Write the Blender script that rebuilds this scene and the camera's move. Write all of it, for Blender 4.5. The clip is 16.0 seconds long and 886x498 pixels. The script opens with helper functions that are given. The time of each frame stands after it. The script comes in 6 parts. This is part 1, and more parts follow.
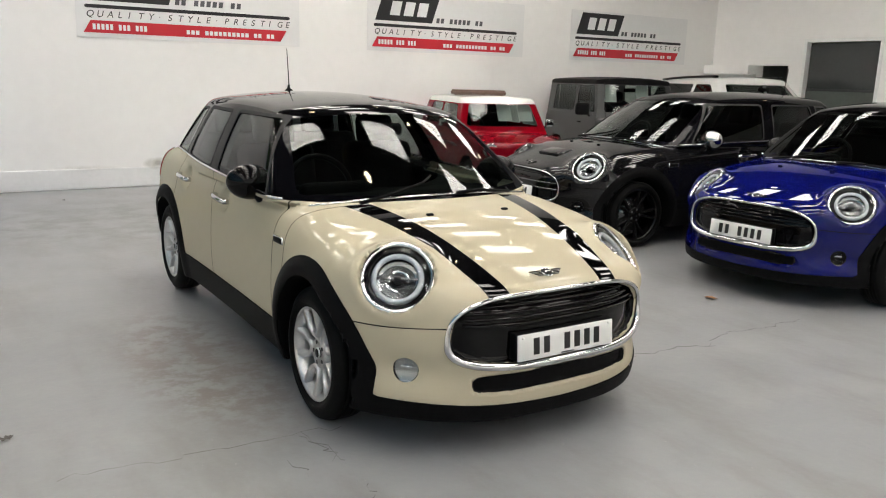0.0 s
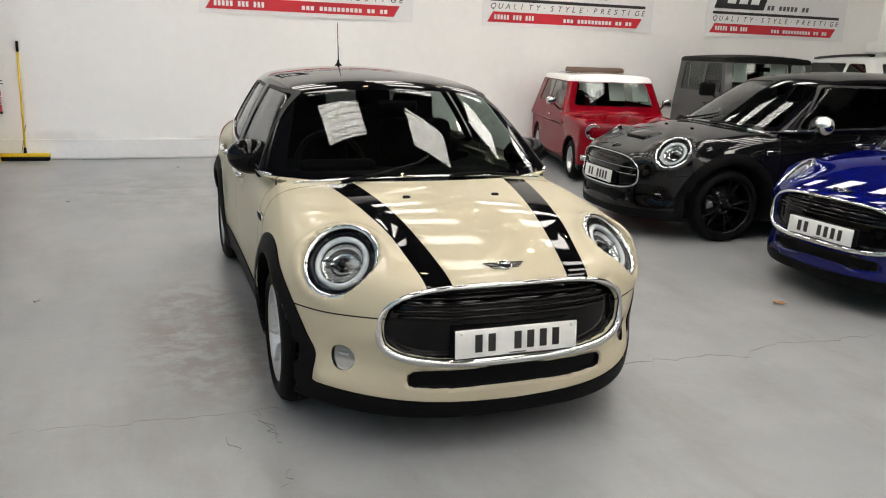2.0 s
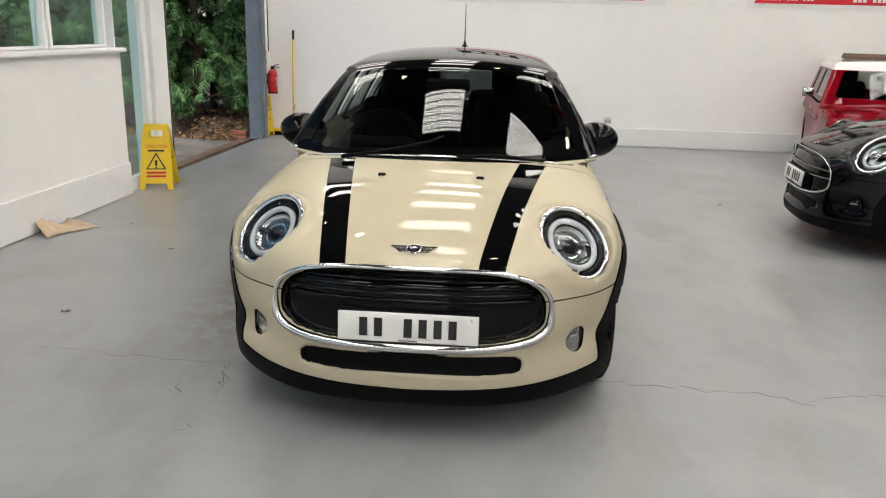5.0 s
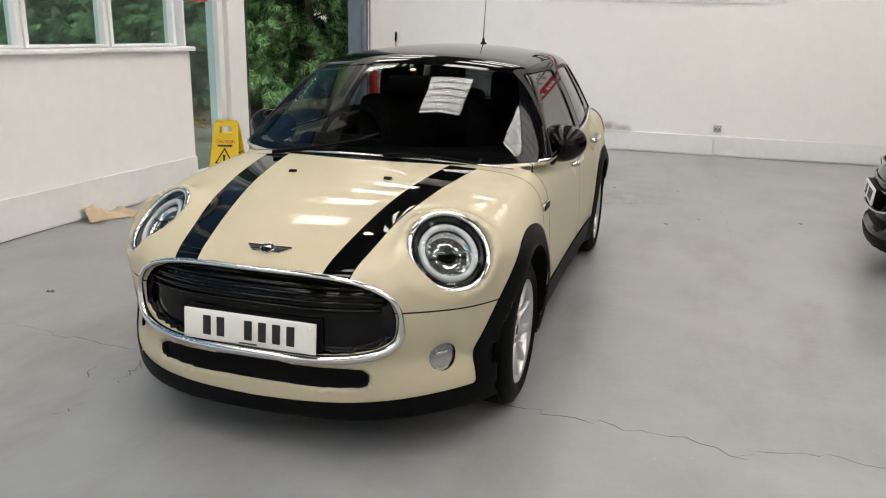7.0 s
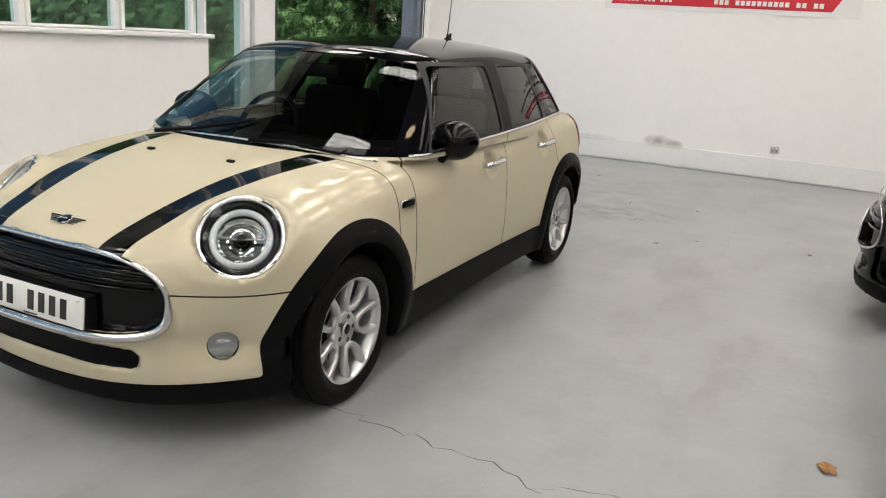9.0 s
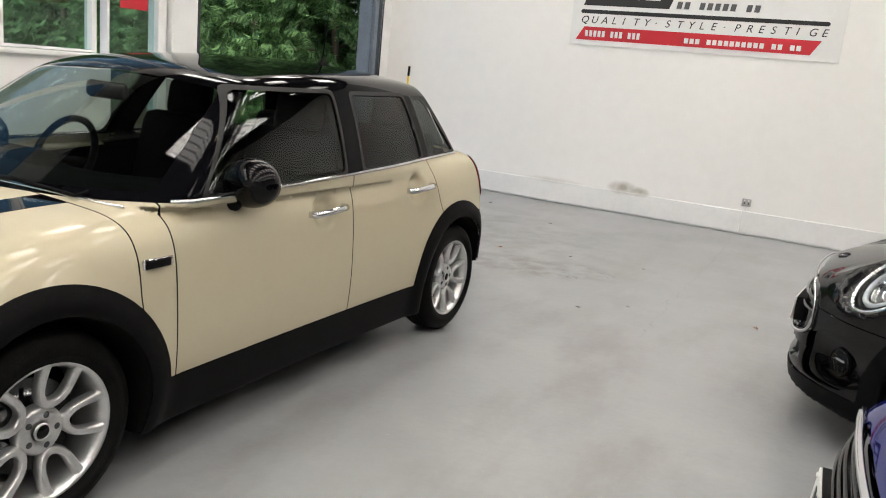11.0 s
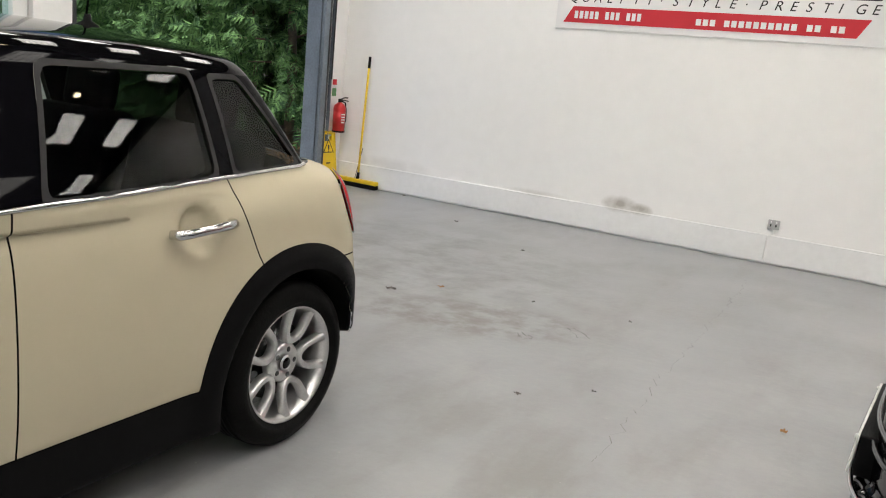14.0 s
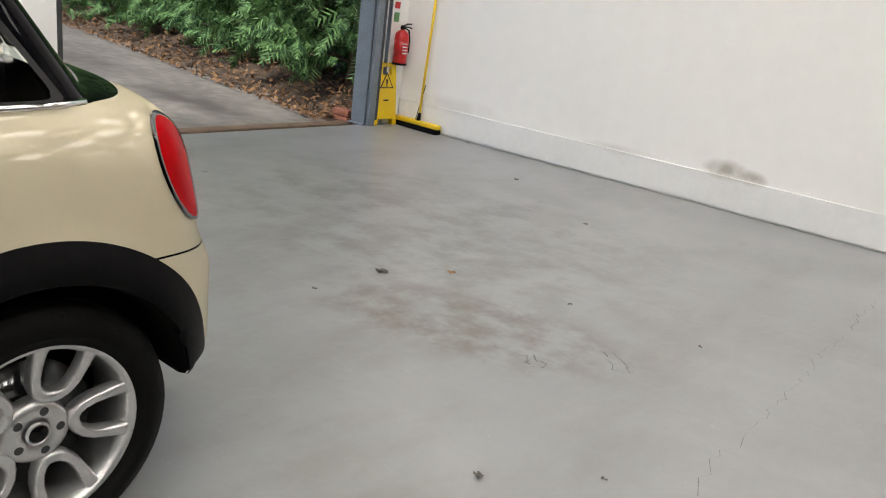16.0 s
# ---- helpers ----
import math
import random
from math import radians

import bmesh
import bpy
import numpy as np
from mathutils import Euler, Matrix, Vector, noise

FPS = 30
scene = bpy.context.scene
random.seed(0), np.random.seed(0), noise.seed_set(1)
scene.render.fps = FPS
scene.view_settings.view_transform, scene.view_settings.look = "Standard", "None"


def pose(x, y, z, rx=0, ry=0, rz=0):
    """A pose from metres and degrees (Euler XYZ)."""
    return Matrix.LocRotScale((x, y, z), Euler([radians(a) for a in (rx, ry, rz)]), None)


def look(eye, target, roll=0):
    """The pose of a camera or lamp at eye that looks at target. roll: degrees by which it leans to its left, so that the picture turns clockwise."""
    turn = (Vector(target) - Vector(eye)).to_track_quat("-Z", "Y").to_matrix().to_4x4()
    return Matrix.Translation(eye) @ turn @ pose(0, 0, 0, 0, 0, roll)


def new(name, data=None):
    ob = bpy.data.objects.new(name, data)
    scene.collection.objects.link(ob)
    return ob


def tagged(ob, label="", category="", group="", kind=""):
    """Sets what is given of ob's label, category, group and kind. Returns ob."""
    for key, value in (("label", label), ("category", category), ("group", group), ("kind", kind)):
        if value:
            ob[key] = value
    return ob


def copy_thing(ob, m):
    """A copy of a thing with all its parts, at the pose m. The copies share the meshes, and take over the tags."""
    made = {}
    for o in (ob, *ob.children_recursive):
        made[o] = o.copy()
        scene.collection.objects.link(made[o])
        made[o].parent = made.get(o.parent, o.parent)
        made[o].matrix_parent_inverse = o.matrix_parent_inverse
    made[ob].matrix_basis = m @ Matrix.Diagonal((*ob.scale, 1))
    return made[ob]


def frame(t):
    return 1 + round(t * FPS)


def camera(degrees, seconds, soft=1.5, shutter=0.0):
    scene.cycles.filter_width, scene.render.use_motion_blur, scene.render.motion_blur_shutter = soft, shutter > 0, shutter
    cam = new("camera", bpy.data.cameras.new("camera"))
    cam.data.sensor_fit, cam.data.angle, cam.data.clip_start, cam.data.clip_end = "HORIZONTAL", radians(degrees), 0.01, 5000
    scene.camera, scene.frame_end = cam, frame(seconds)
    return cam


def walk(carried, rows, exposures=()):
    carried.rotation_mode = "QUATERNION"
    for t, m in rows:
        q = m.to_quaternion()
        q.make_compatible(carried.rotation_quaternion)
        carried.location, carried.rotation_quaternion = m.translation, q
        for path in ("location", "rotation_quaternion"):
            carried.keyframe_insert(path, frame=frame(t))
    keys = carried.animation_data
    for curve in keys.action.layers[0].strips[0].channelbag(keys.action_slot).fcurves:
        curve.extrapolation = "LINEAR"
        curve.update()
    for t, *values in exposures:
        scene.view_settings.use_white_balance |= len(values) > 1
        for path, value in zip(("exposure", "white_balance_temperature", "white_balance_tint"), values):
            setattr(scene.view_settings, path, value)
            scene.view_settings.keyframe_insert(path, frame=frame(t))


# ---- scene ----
cam = camera(58.6, 16.0, soft=1.1)
PATH = [
    (0, (0.11, 0.07, 1.554), (1.148, 1.726, 1.13), 1.6),
    (0.5, (0.234, 0.046, 1.544), (1.162, 1.759, 1.09), 1.4),
    (1, (0.431, 0.038, 1.565), (1.32, 1.773, 1.117), 1.8),
    (1.5, (0.679, -0.022, 1.56), (1.499, 1.744, 1.099), 2.2),
    (2, (0.965, -0.136, 1.574), (1.634, 1.683, 1.083), 2.0),
    (2.5, (1.226, -0.172, 1.56), (1.741, 1.693, 1.055), 2.1),
    (3, (1.484, -0.189, 1.577), (1.917, 1.699, 1.079), 3.0),
    (3.5, (1.815, -0.247, 1.569), (2.086, 1.668, 1.058), 2.7),
    (3.7, (1.922, -0.267, 1.57), (2.123, 1.658, 1.049), 2.5),
    (5.8, (3.037, -0.048, 1.511), (2.724, 1.852, 0.976), 1.4),
    (6, (3.142, 0.016, 1.505), (2.799, 1.914, 0.974), 1.5),
    (6.5, (3.369, 0.163, 1.506), (2.929, 2.041, 0.979), 1.5),
    (7, (3.675, 0.222, 1.51), (3.091, 2.06, 0.979), 1.3),
    (7.5, (3.895, 0.32, 1.482), (3.202, 2.116, 0.938), 2.0),
    (8, (4.128, 0.488, 1.486), (3.363, 2.252, 0.937), 3.3),
    (8.5, (4.436, 0.62, 1.477), (3.589, 2.35, 0.938), 3.4),
    (9, (4.669, 0.795, 1.468), (3.812, 2.525, 0.944), 3.8),
    (9.5, (4.802, 1.063, 1.46), (3.992, 2.82, 0.954), 4.7),
    (10, (4.942, 1.34, 1.454), (4.133, 3.106, 0.98), 5.0),
    (10.2, (5.011, 1.452, 1.462), (4.181, 3.213, 1.001), 5.3),
    (12.3, (5.027, 2.642, 1.432), (4.092, 4.36, 1.014), 5.4),
    (12.5, (5.016, 2.763, 1.406), (4.086, 4.486, 0.996), 5.4),
    (13, (4.922, 3.092, 1.403), (4.003, 4.822, 0.999), 5.7),
    (13.5, (4.854, 3.411, 1.385), (3.919, 5.13, 0.972), 5.3),
    (14, (4.801, 3.738, 1.393), (3.843, 5.44, 0.959), 5.7),
    (14.5, (4.741, 4.096, 1.38), (3.772, 5.782, 0.913), 6.1),
    (15, (4.711, 4.428, 1.364), (3.694, 6.073, 0.856), 5.5),
    (15.5, (4.67, 4.797, 1.366), (3.579, 6.378, 0.811), 6.4),
    (16, (4.586, 5.168, 1.334), (3.416, 6.67, 0.722), 7.4),
]
walk(cam, [(t, look(eye, target, roll)) for t, eye, target, roll in PATH],
     exposures=[(0.0, 0.12), (3.5, 0.06), (7.0, 0.0), (9.0, 0.08), (12.5, 0.15), (14.5, 0.1), (16.0, 0.12)])

# ---- light ----
world = bpy.data.worlds.new("world")
scene.world = world
world.use_nodes = True
wn = world.node_tree.nodes
sky = wn.new("ShaderNodeTexSky")
sky.sky_type, sky.sun_disc, sky.sun_elevation, sky.sun_rotation = "NISHITA", False, radians(55), radians(190)
wn["Background"].inputs["Strength"].default_value = 0.15
world.node_tree.links.new(sky.outputs["Color"], wn["Background"].inputs["Color"])
sun = new("sun", bpy.data.lights.new("sun", "SUN"))
sun.data.energy, sun.data.angle, sun.data.color = 5.0, radians(15), (1, 0.96, 0.9)
sun.matrix_world = look((-3, -18, 26), (0, 0, 0))
scene.view_settings.exposure = 0.0

NORTH, EAST, SOUTH, ROOF = 11.26, 13.5, -7.0, 5.6
WEST_X, WEST_TURN = -0.935, 0.5


def west(y):
    """x of the window wall's inner face."""
    return WEST_X + (y - 4.95) * math.tan(radians(WEST_TURN))


# ---- mesh helpers ----
def part(name, bm, material, parent=None, label="", smooth=True, m=None):
    """Links a bmesh, or a pair of vertices and faces, as one mesh object under a thing."""
    me = bpy.data.meshes.new(name)
    if isinstance(bm, tuple):
        me.from_pydata([tuple(v) for v in bm[0]], [], [tuple(f) for f in bm[1]])
    else:
        bm.to_mesh(me)
        bm.free()
    me.materials.append(material)
    if smooth:
        me.polygons.foreach_set("use_smooth", [True] * len(me.polygons))
    ob = new(name, me)
    if smooth == "auto":
        me.set_sharp_from_angle(angle=radians(35))
    if parent is not None:
        ob.parent = parent
    if m is not None:
        ob.matrix_basis = m
    if label:
        ob["label"] = label
    return ob


def thing(name, label, category, m=None, group="", kind=""):
    ob = new(name)
    ob.empty_display_size = 0.1
    if m is not None:
        ob.matrix_basis = m
    return tagged(ob, label, category, group, kind)


def box(size, at=(0, 0, 0), bevel=0.0, bm=None, segments=2, m=None):
    """A box of that size, centred at a place, added to bm."""
    out = bm or bmesh.new()
    t = bmesh.new()
    bmesh.ops.create_cube(t, size=1.0, matrix=Matrix.Diagonal((*size, 1)))
    if bevel:
        bmesh.ops.bevel(t, geom=t.edges[:], offset=bevel, segments=segments, profile=0.5, affect="EDGES")
    bmesh.ops.transform(t, matrix=Matrix.Translation(at) @ (m or Matrix()), verts=t.verts[:])
    me = bpy.data.meshes.new("t")
    t.to_mesh(me)
    t.free()
    out.from_mesh(me)
    bpy.data.meshes.remove(me)
    return out


def span(lo, hi, bevel=0.0, bm=None):
    """A box from corner lo to corner hi."""
    return box([b - a for a, b in zip(lo, hi)], [(a + b) / 2 for a, b in zip(lo, hi)], bevel, bm)


def lathe(profile, steps=32, bm=None, m=None):
    """Turns (radius, height) pairs about z."""
    out = bm or bmesh.new()
    m = m or Matrix()
    rings = []
    for r, h in profile:
        rings.append([out.verts.new(m @ Vector((r * math.cos(2 * math.pi * i / steps), r * math.sin(2 * math.pi * i / steps), h))) for i in range(steps)])
    for a, b in zip(rings, rings[1:]):
        for i in range(steps):
            j = (i + 1) % steps
            out.faces.new((a[i], a[j], b[j], b[i]))
    return out


def tube(points, radius, steps=8, closed=False, bm=None):
    """A round bar along points; radius is one number or one for each point."""
    out = bm or bmesh.new()
    pts = [Vector(p) for p in points]
    n = len(pts)
    rad = radius if isinstance(radius, (list, tuple)) else [radius] * n
    rings = []
    up = None
    for i, p in enumerate(pts):
        a = pts[(i - 1) % n] if closed or i else p
        b = pts[(i + 1) % n] if closed or i < n - 1 else p
        d = (b - a).normalized()
        if up is None:
            up = d.orthogonal().normalized()
        up = (up - d * up.dot(d)).normalized()
        side = d.cross(up)
        rings.append([out.verts.new(p + rad[i] * (math.cos(2 * math.pi * k / steps) * up + math.sin(2 * math.pi * k / steps) * side)) for k in range(steps)])
    pairs = list(zip(rings, rings[1:])) + ([(rings[-1], rings[0])] if closed else [])
    for a, b in pairs:
        for k in range(steps):
            j = (k + 1) % steps
            out.faces.new((a[k], b[k], b[j], a[j]))
    if not closed:
        out.faces.new(rings[0])
        out.faces.new(rings[-1][::-1])
    bmesh.ops.recalc_face_normals(out, faces=out.faces[:])
    return out


def plate(outline, depth, bm=None, m=None):
    """A flat slab from an outline in x, z; its face looks towards -y."""
    out = bm or bmesh.new()
    m = m or Matrix()
    a = [out.verts.new(m @ Vector((x, 0, z))) for x, z in outline]
    b = [out.verts.new(m @ Vector((x, depth, z))) for x, z in outline]
    n = len(a)
    fs = [out.faces.new(a), out.faces.new(b[::-1])]
    fs += [out.faces.new((a[i], b[i], b[(i + 1) % n], a[(i + 1) % n])) for i in range(n)]
    bmesh.ops.recalc_face_normals(out, faces=fs)
    return out


def words(name, text, size, material, parent, m, shear=0.0, spacing=1.0, depth=0.001, align="LEFT"):
    """Lettering in the built-in font, turned into a mesh; m is the pose of its base line."""
    cu = bpy.data.curves.new(name, "FONT")
    cu.body, cu.size, cu.shear, cu.space_character, cu.extrude, cu.align_x = text, size, shear, spacing, depth, align
    tmp = bpy.data.objects.new(name, cu)
    me = bpy.data.meshes.new_from_object(tmp)
    bpy.data.objects.remove(tmp)
    bpy.data.curves.remove(cu)
    me.materials.clear()
    me.materials.append(material)
    ob = new(name, me)
    ob.parent = parent
    ob.matrix_basis = m
    return ob


# ---- materials ----
def mat(name, colour, rough=0.5, metal=0.0, coat=0.0, vary=0.0, scale=6.0, bump=0.0, bump_scale=60.0, alpha=None, second=None, spec=0.5):
    """A principled surface with two scales of variation in colour, and fine relief."""
    m = bpy.data.materials.new(name)
    m.use_nodes = True
    nt = m.node_tree
    b = nt.nodes["Principled BSDF"]
    b.inputs["Base Color"].default_value = (*colour, 1)
    b.inputs["Roughness"].default_value = rough
    b.inputs["Metallic"].default_value = metal
    b.inputs["Coat Weight"].default_value = coat
    b.inputs["Coat Roughness"].default_value = 0.03
    b.inputs["Specular IOR Level"].default_value = spec
    tc = nt.nodes.new("ShaderNodeTexCoord")
    if vary or second:
        n1 = nt.nodes.new("ShaderNodeTexNoise")
        n1.inputs["Scale"].default_value, n1.inputs["Detail"].default_value = scale, 6
        n2 = nt.nodes.new("ShaderNodeTexNoise")
        n2.inputs["Scale"].default_value, n2.inputs["Detail"].default_value = scale * 9, 4
        add = nt.nodes.new("ShaderNodeMath")
        add.operation = "ADD"
        half = nt.nodes.new("ShaderNodeMath")
        half.operation, half.inputs[1].default_value = "MULTIPLY", 0.5
        ramp = nt.nodes.new("ShaderNodeValToRGB")
        dark = second or [c * (1 - vary) for c in colour]
        ramp.color_ramp.elements[0].color, ramp.color_ramp.elements[1].color = (*dark, 1), (*colour, 1)
        ramp.color_ramp.elements[0].position, ramp.color_ramp.elements[1].position = 0.38, 0.6
        for n in (n1, n2):
            nt.links.new(tc.outputs["Object"], n.inputs["Vector"])
        nt.links.new(n1.outputs["Fac"], add.inputs[0])
        nt.links.new(n2.outputs["Fac"], add.inputs[1])
        nt.links.new(add.outputs[0], half.inputs[0])
        nt.links.new(half.outputs[0], ramp.inputs["Fac"])
        nt.links.new(ramp.outputs["Color"], b.inputs["Base Color"])
    if bump:
        n3 = nt.nodes.new("ShaderNodeTexNoise")
        n3.inputs["Scale"].default_value, n3.inputs["Detail"].default_value = bump_scale, 5
        bp = nt.nodes.new("ShaderNodeBump")
        bp.inputs["Strength"].default_value, bp.inputs["Distance"].default_value = bump, 0.01
        nt.links.new(tc.outputs["Object"], n3.inputs["Vector"])
        nt.links.new(n3.outputs["Fac"], bp.inputs["Height"])
        nt.links.new(bp.outputs["Normal"], b.inputs["Normal"])
    return m


def glass(name, tint, ior=1.5, rough=0.0):
    """Thin glass: tinted where light goes through, glossy by the Fresnel law."""
    m = bpy.data.materials.new(name)
    m.use_nodes = True
    nt = m.node_tree
    nt.nodes.remove(nt.nodes["Principled BSDF"])
    tr, gl, lw, pw, ma, mx = (nt.nodes.new(k) for k in ("ShaderNodeBsdfTransparent", "ShaderNodeBsdfGlossy", "ShaderNodeLayerWeight", "ShaderNodeMath", "ShaderNodeMath", "ShaderNodeMixShader"))
    tr.inputs["Color"].default_value = (*tint, 1)
    gl.inputs["Roughness"].default_value = rough
    f0 = ((ior - 1) / (ior + 1)) ** 2
    lw.inputs["Blend"].default_value = 0.5
    pw.operation, pw.inputs[1].default_value = "POWER", 5.0
    ma.operation, ma.inputs[1].default_value, ma.inputs[2].default_value = "MULTIPLY_ADD", 1 - f0, f0
    nt.links.new(lw.outputs["Facing"], pw.inputs[0])
    nt.links.new(pw.outputs[0], ma.inputs[0])
    nt.links.new(ma.outputs[0], mx.inputs[0])
    nt.links.new(tr.outputs[0], mx.inputs[1])
    nt.links.new(gl.outputs[0], mx.inputs[2])
    nt.links.new(mx.outputs[0], nt.nodes["Material Output"].inputs[0])
    return m


def glow(name, colour, strength):
    m = bpy.data.materials.new(name)
    m.use_nodes = True
    b = m.node_tree.nodes["Principled BSDF"]
    b.inputs["Base Color"].default_value = (*colour, 1)
    b.inputs["Emission Color"].default_value = (*colour, 1)
    b.inputs["Emission Strength"].default_value = strength
    return m


def floor_material():
    """Grey painted concrete: dusty patches, tyre scuffs, worn spots, a soft sheen."""
    m = mat("painted_concrete", (0.31, 0.32, 0.33), 0.32, spec=0.45)
    nt = m.node_tree
    b = nt.nodes["Principled BSDF"]
    tc = nt.nodes["Texture Coordinate"]

    def noise_of(scale, detail, stretch=(1, 1, 1), offset=0.0, rough=0.55):
        mp = nt.nodes.new("ShaderNodeMapping")
        mp.inputs["Scale"].default_value = stretch
        mp.inputs["Location"].default_value = (offset, offset * 0.7, 0)
        n = nt.nodes.new("ShaderNodeTexNoise")
        n.inputs["Scale"].default_value, n.inputs["Detail"].default_value, n.inputs["Roughness"].default_value = scale, detail, rough
        nt.links.new(tc.outputs["Object"], mp.inputs["Vector"])
        nt.links.new(mp.outputs["Vector"], n.inputs["Vector"])
        return n.outputs["Fac"]

    def ramp_of(fac, lo, hi):
        r = nt.nodes.new("ShaderNodeMapRange")
        r.inputs["From Min"].default_value, r.inputs["From Max"].default_value = lo, hi
        r.interpolation_type = "SMOOTHSTEP"
        nt.links.new(fac, r.inputs["Value"])
        return r.outputs["Result"]

    def times(a, b_):
        n = nt.nodes.new("ShaderNodeMath")
        n.operation = "MULTIPLY"
        nt.links.new(a, n.inputs[0])
        if isinstance(b_, float):
            n.inputs[1].default_value = b_
        else:
            nt.links.new(b_, n.inputs[1])
        return n.outputs[0]

    def blend(base, colour, fac):
        n = nt.nodes.new("ShaderNodeMix")
        n.data_type = "RGBA"
        nt.links.new(fac, n.inputs["Factor"])
        if isinstance(base, tuple):
            n.inputs["A"].default_value = (*base, 1)
        else:
            nt.links.new(base, n.inputs["A"])
        n.inputs["B"].default_value = (*colour, 1)
        return n.outputs["Result"]

    def spot(x, y, rx, ry, turn=0.0):
        """1 inside a soft oval on the floor."""
        mp = nt.nodes.new("ShaderNodeMapping")
        mp.vector_type = "TEXTURE"
        mp.inputs["Location"].default_value = (x, y, 0)
        mp.inputs["Rotation"].default_value = (0, 0, radians(turn))
        mp.inputs["Scale"].default_value = (rx, ry, 50)
        gr = nt.nodes.new("ShaderNodeTexGradient")
        gr.gradient_type = "SPHERICAL"
        nt.links.new(tc.outputs["Object"], mp.inputs["Vector"])
        nt.links.new(mp.outputs["Vector"], gr.inputs["Vector"])
        return ramp_of(gr.outputs["Fac"], 0.0, 0.6)

    c = blend((0.276, 0.284, 0.292), (0.242, 0.250, 0.258), ramp_of(noise_of(0.6, 3), 0.3, 0.75))
    c = blend(c, (0.318, 0.321, 0.323), times(ramp_of(noise_of(1.7, 7, (0.6, 1, 1), 3.0, 0.62), 0.38, 0.75), 0.7))
    c = blend(c, (0.196, 0.191, 0.184), times(ramp_of(noise_of(2.2, 8, (1, 0.4, 1), 9.0, 0.62), 0.42, 0.76), 0.8))
    c = blend(c, (0.170, 0.146, 0.128), times(times(spot(1.16, 4.25, 0.5, 1.35, 2), ramp_of(noise_of(7.0, 9, offset=5.0, rough=0.7), 0.40, 0.60)), 0.8))
    c = blend(c, (0.15, 0.138, 0.124), times(times(spot(2.75, 7.75, 1.0, 0.5, 20), ramp_of(noise_of(5.0, 8, offset=2.0, rough=0.65), 0.36, 0.66)), 1.0))
    c = blend(c, (0.15, 0.152, 0.14), times(times(spot(1.5, 8.8, 2.2, 1.7, 0), ramp_of(noise_of(3.5, 9, offset=7.0, rough=0.65), 0.38, 0.68)), 0.85))
    c = blend(c, (0.45, 0.44, 0.42), times(ramp_of(noise_of(38.0, 3, offset=1.0), 0.71, 0.77), 0.5))
    c = blend(c, (0.12, 0.11, 0.10), times(ramp_of(noise_of(55.0, 2, offset=4.0), 0.77, 0.82), 0.6))
    nt.links.new(c, b.inputs["Base Color"])
    r = nt.nodes.new("ShaderNodeMapRange")
    r.inputs["To Min"].default_value, r.inputs["To Max"].default_value = 0.26, 0.33
    nt.links.new(noise_of(1.6, 8, offset=11.0), r.inputs["Value"])
    nt.links.new(r.outputs["Result"], b.inputs["Roughness"])
    bp = nt.nodes.new("ShaderNodeBump")
    bp.inputs["Strength"].default_value, bp.inputs["Distance"].default_value = 0.12, 0.01
    nt.links.new(noise_of(22.0, 8, offset=6.0), bp.inputs["Height"])
    nt.links.new(bp.outputs["Normal"], b.inputs["Normal"])
    return m


M_FLOOR = floor_material()
M_WALL = mat("white_wall_paint", (0.88, 0.872, 0.86), 0.75, vary=0.03, scale=0.8, bump=0.03, bump_scale=9)
M_SKIRT = mat("white_board_paint", (0.82, 0.82, 0.82), 0.5, vary=0.05, scale=2)
M_UPVC = mat("white_frame", (0.82, 0.83, 0.82), 0.35, vary=0.03, scale=3)
M_CEIL = mat("roof_lining", (0.06, 0.06, 0.06), 0.8, vary=0.1, scale=1)
M_STEEL = mat("grey_blue_steel_paint", (0.17, 0.205, 0.25), 0.45, vary=0.25, scale=5, bump=0.1)
M_DARKMETAL = mat("dark_steel", (0.04, 0.042, 0.045), 0.5, vary=0.3, scale=9)
M_PANE = glass("window_glass", (0.78, 0.9, 0.87), 1.5)
M_CREAM = mat("cream_car_paint", (0.49, 0.442, 0.326), 0.5, coat=0.5, spec=0.0, vary=0.02, scale=1.5)
M_BLACK = mat("gloss_black_paint", (0.002, 0.002, 0.0025), 0.03, spec=0.22)
M_PILLAR = mat("black_window_surround", (0.003, 0.003, 0.004), 0.03, spec=0.05)
M_GRILLE = mat("black_grille_plastic", (0.002, 0.002, 0.0025), 0.06, spec=0.22)
M_TRIM = mat("black_plastic", (0.0055, 0.0055, 0.006), 0.5, spec=0.06, vary=0.3, scale=30, bump=0.15, bump_scale=400)
M_SEAL = mat("window_seal_rubber", (0.022, 0.022, 0.023), 0.6, spec=0.2, vary=0.2, scale=20)
M_WELL = mat("arch_liner", (0.004, 0.004, 0.004), 0.9, spec=0.08, vary=0.3, scale=20)
M_RUBBER = mat("tyre_rubber", (0.006, 0.006, 0.006), 0.6, spec=0.08, vary=0.35, scale=18, bump=0.2, bump_scale=120)
M_ALLOY = mat("silver_alloy", (0.60, 0.60, 0.60), 0.28, metal=0.85, vary=0.12, scale=14)
M_BLACKRIM = mat("black_alloy", (0.003, 0.003, 0.0035), 0.2, spec=0.2)
M_CHROME = mat("chrome", (0.62, 0.625, 0.63), 0.05, metal=1.0)
M_BOWL = mat("lamp_reflector", (0.22, 0.225, 0.23), 0.16, metal=0.9)
M_FOGBOWL = mat("fog_lamp_reflector", (0.42, 0.42, 0.405), 0.2, metal=0.9)
M_DARKCHROME = mat("smoked_chrome", (0.16, 0.165, 0.17), 0.12, metal=0.9)
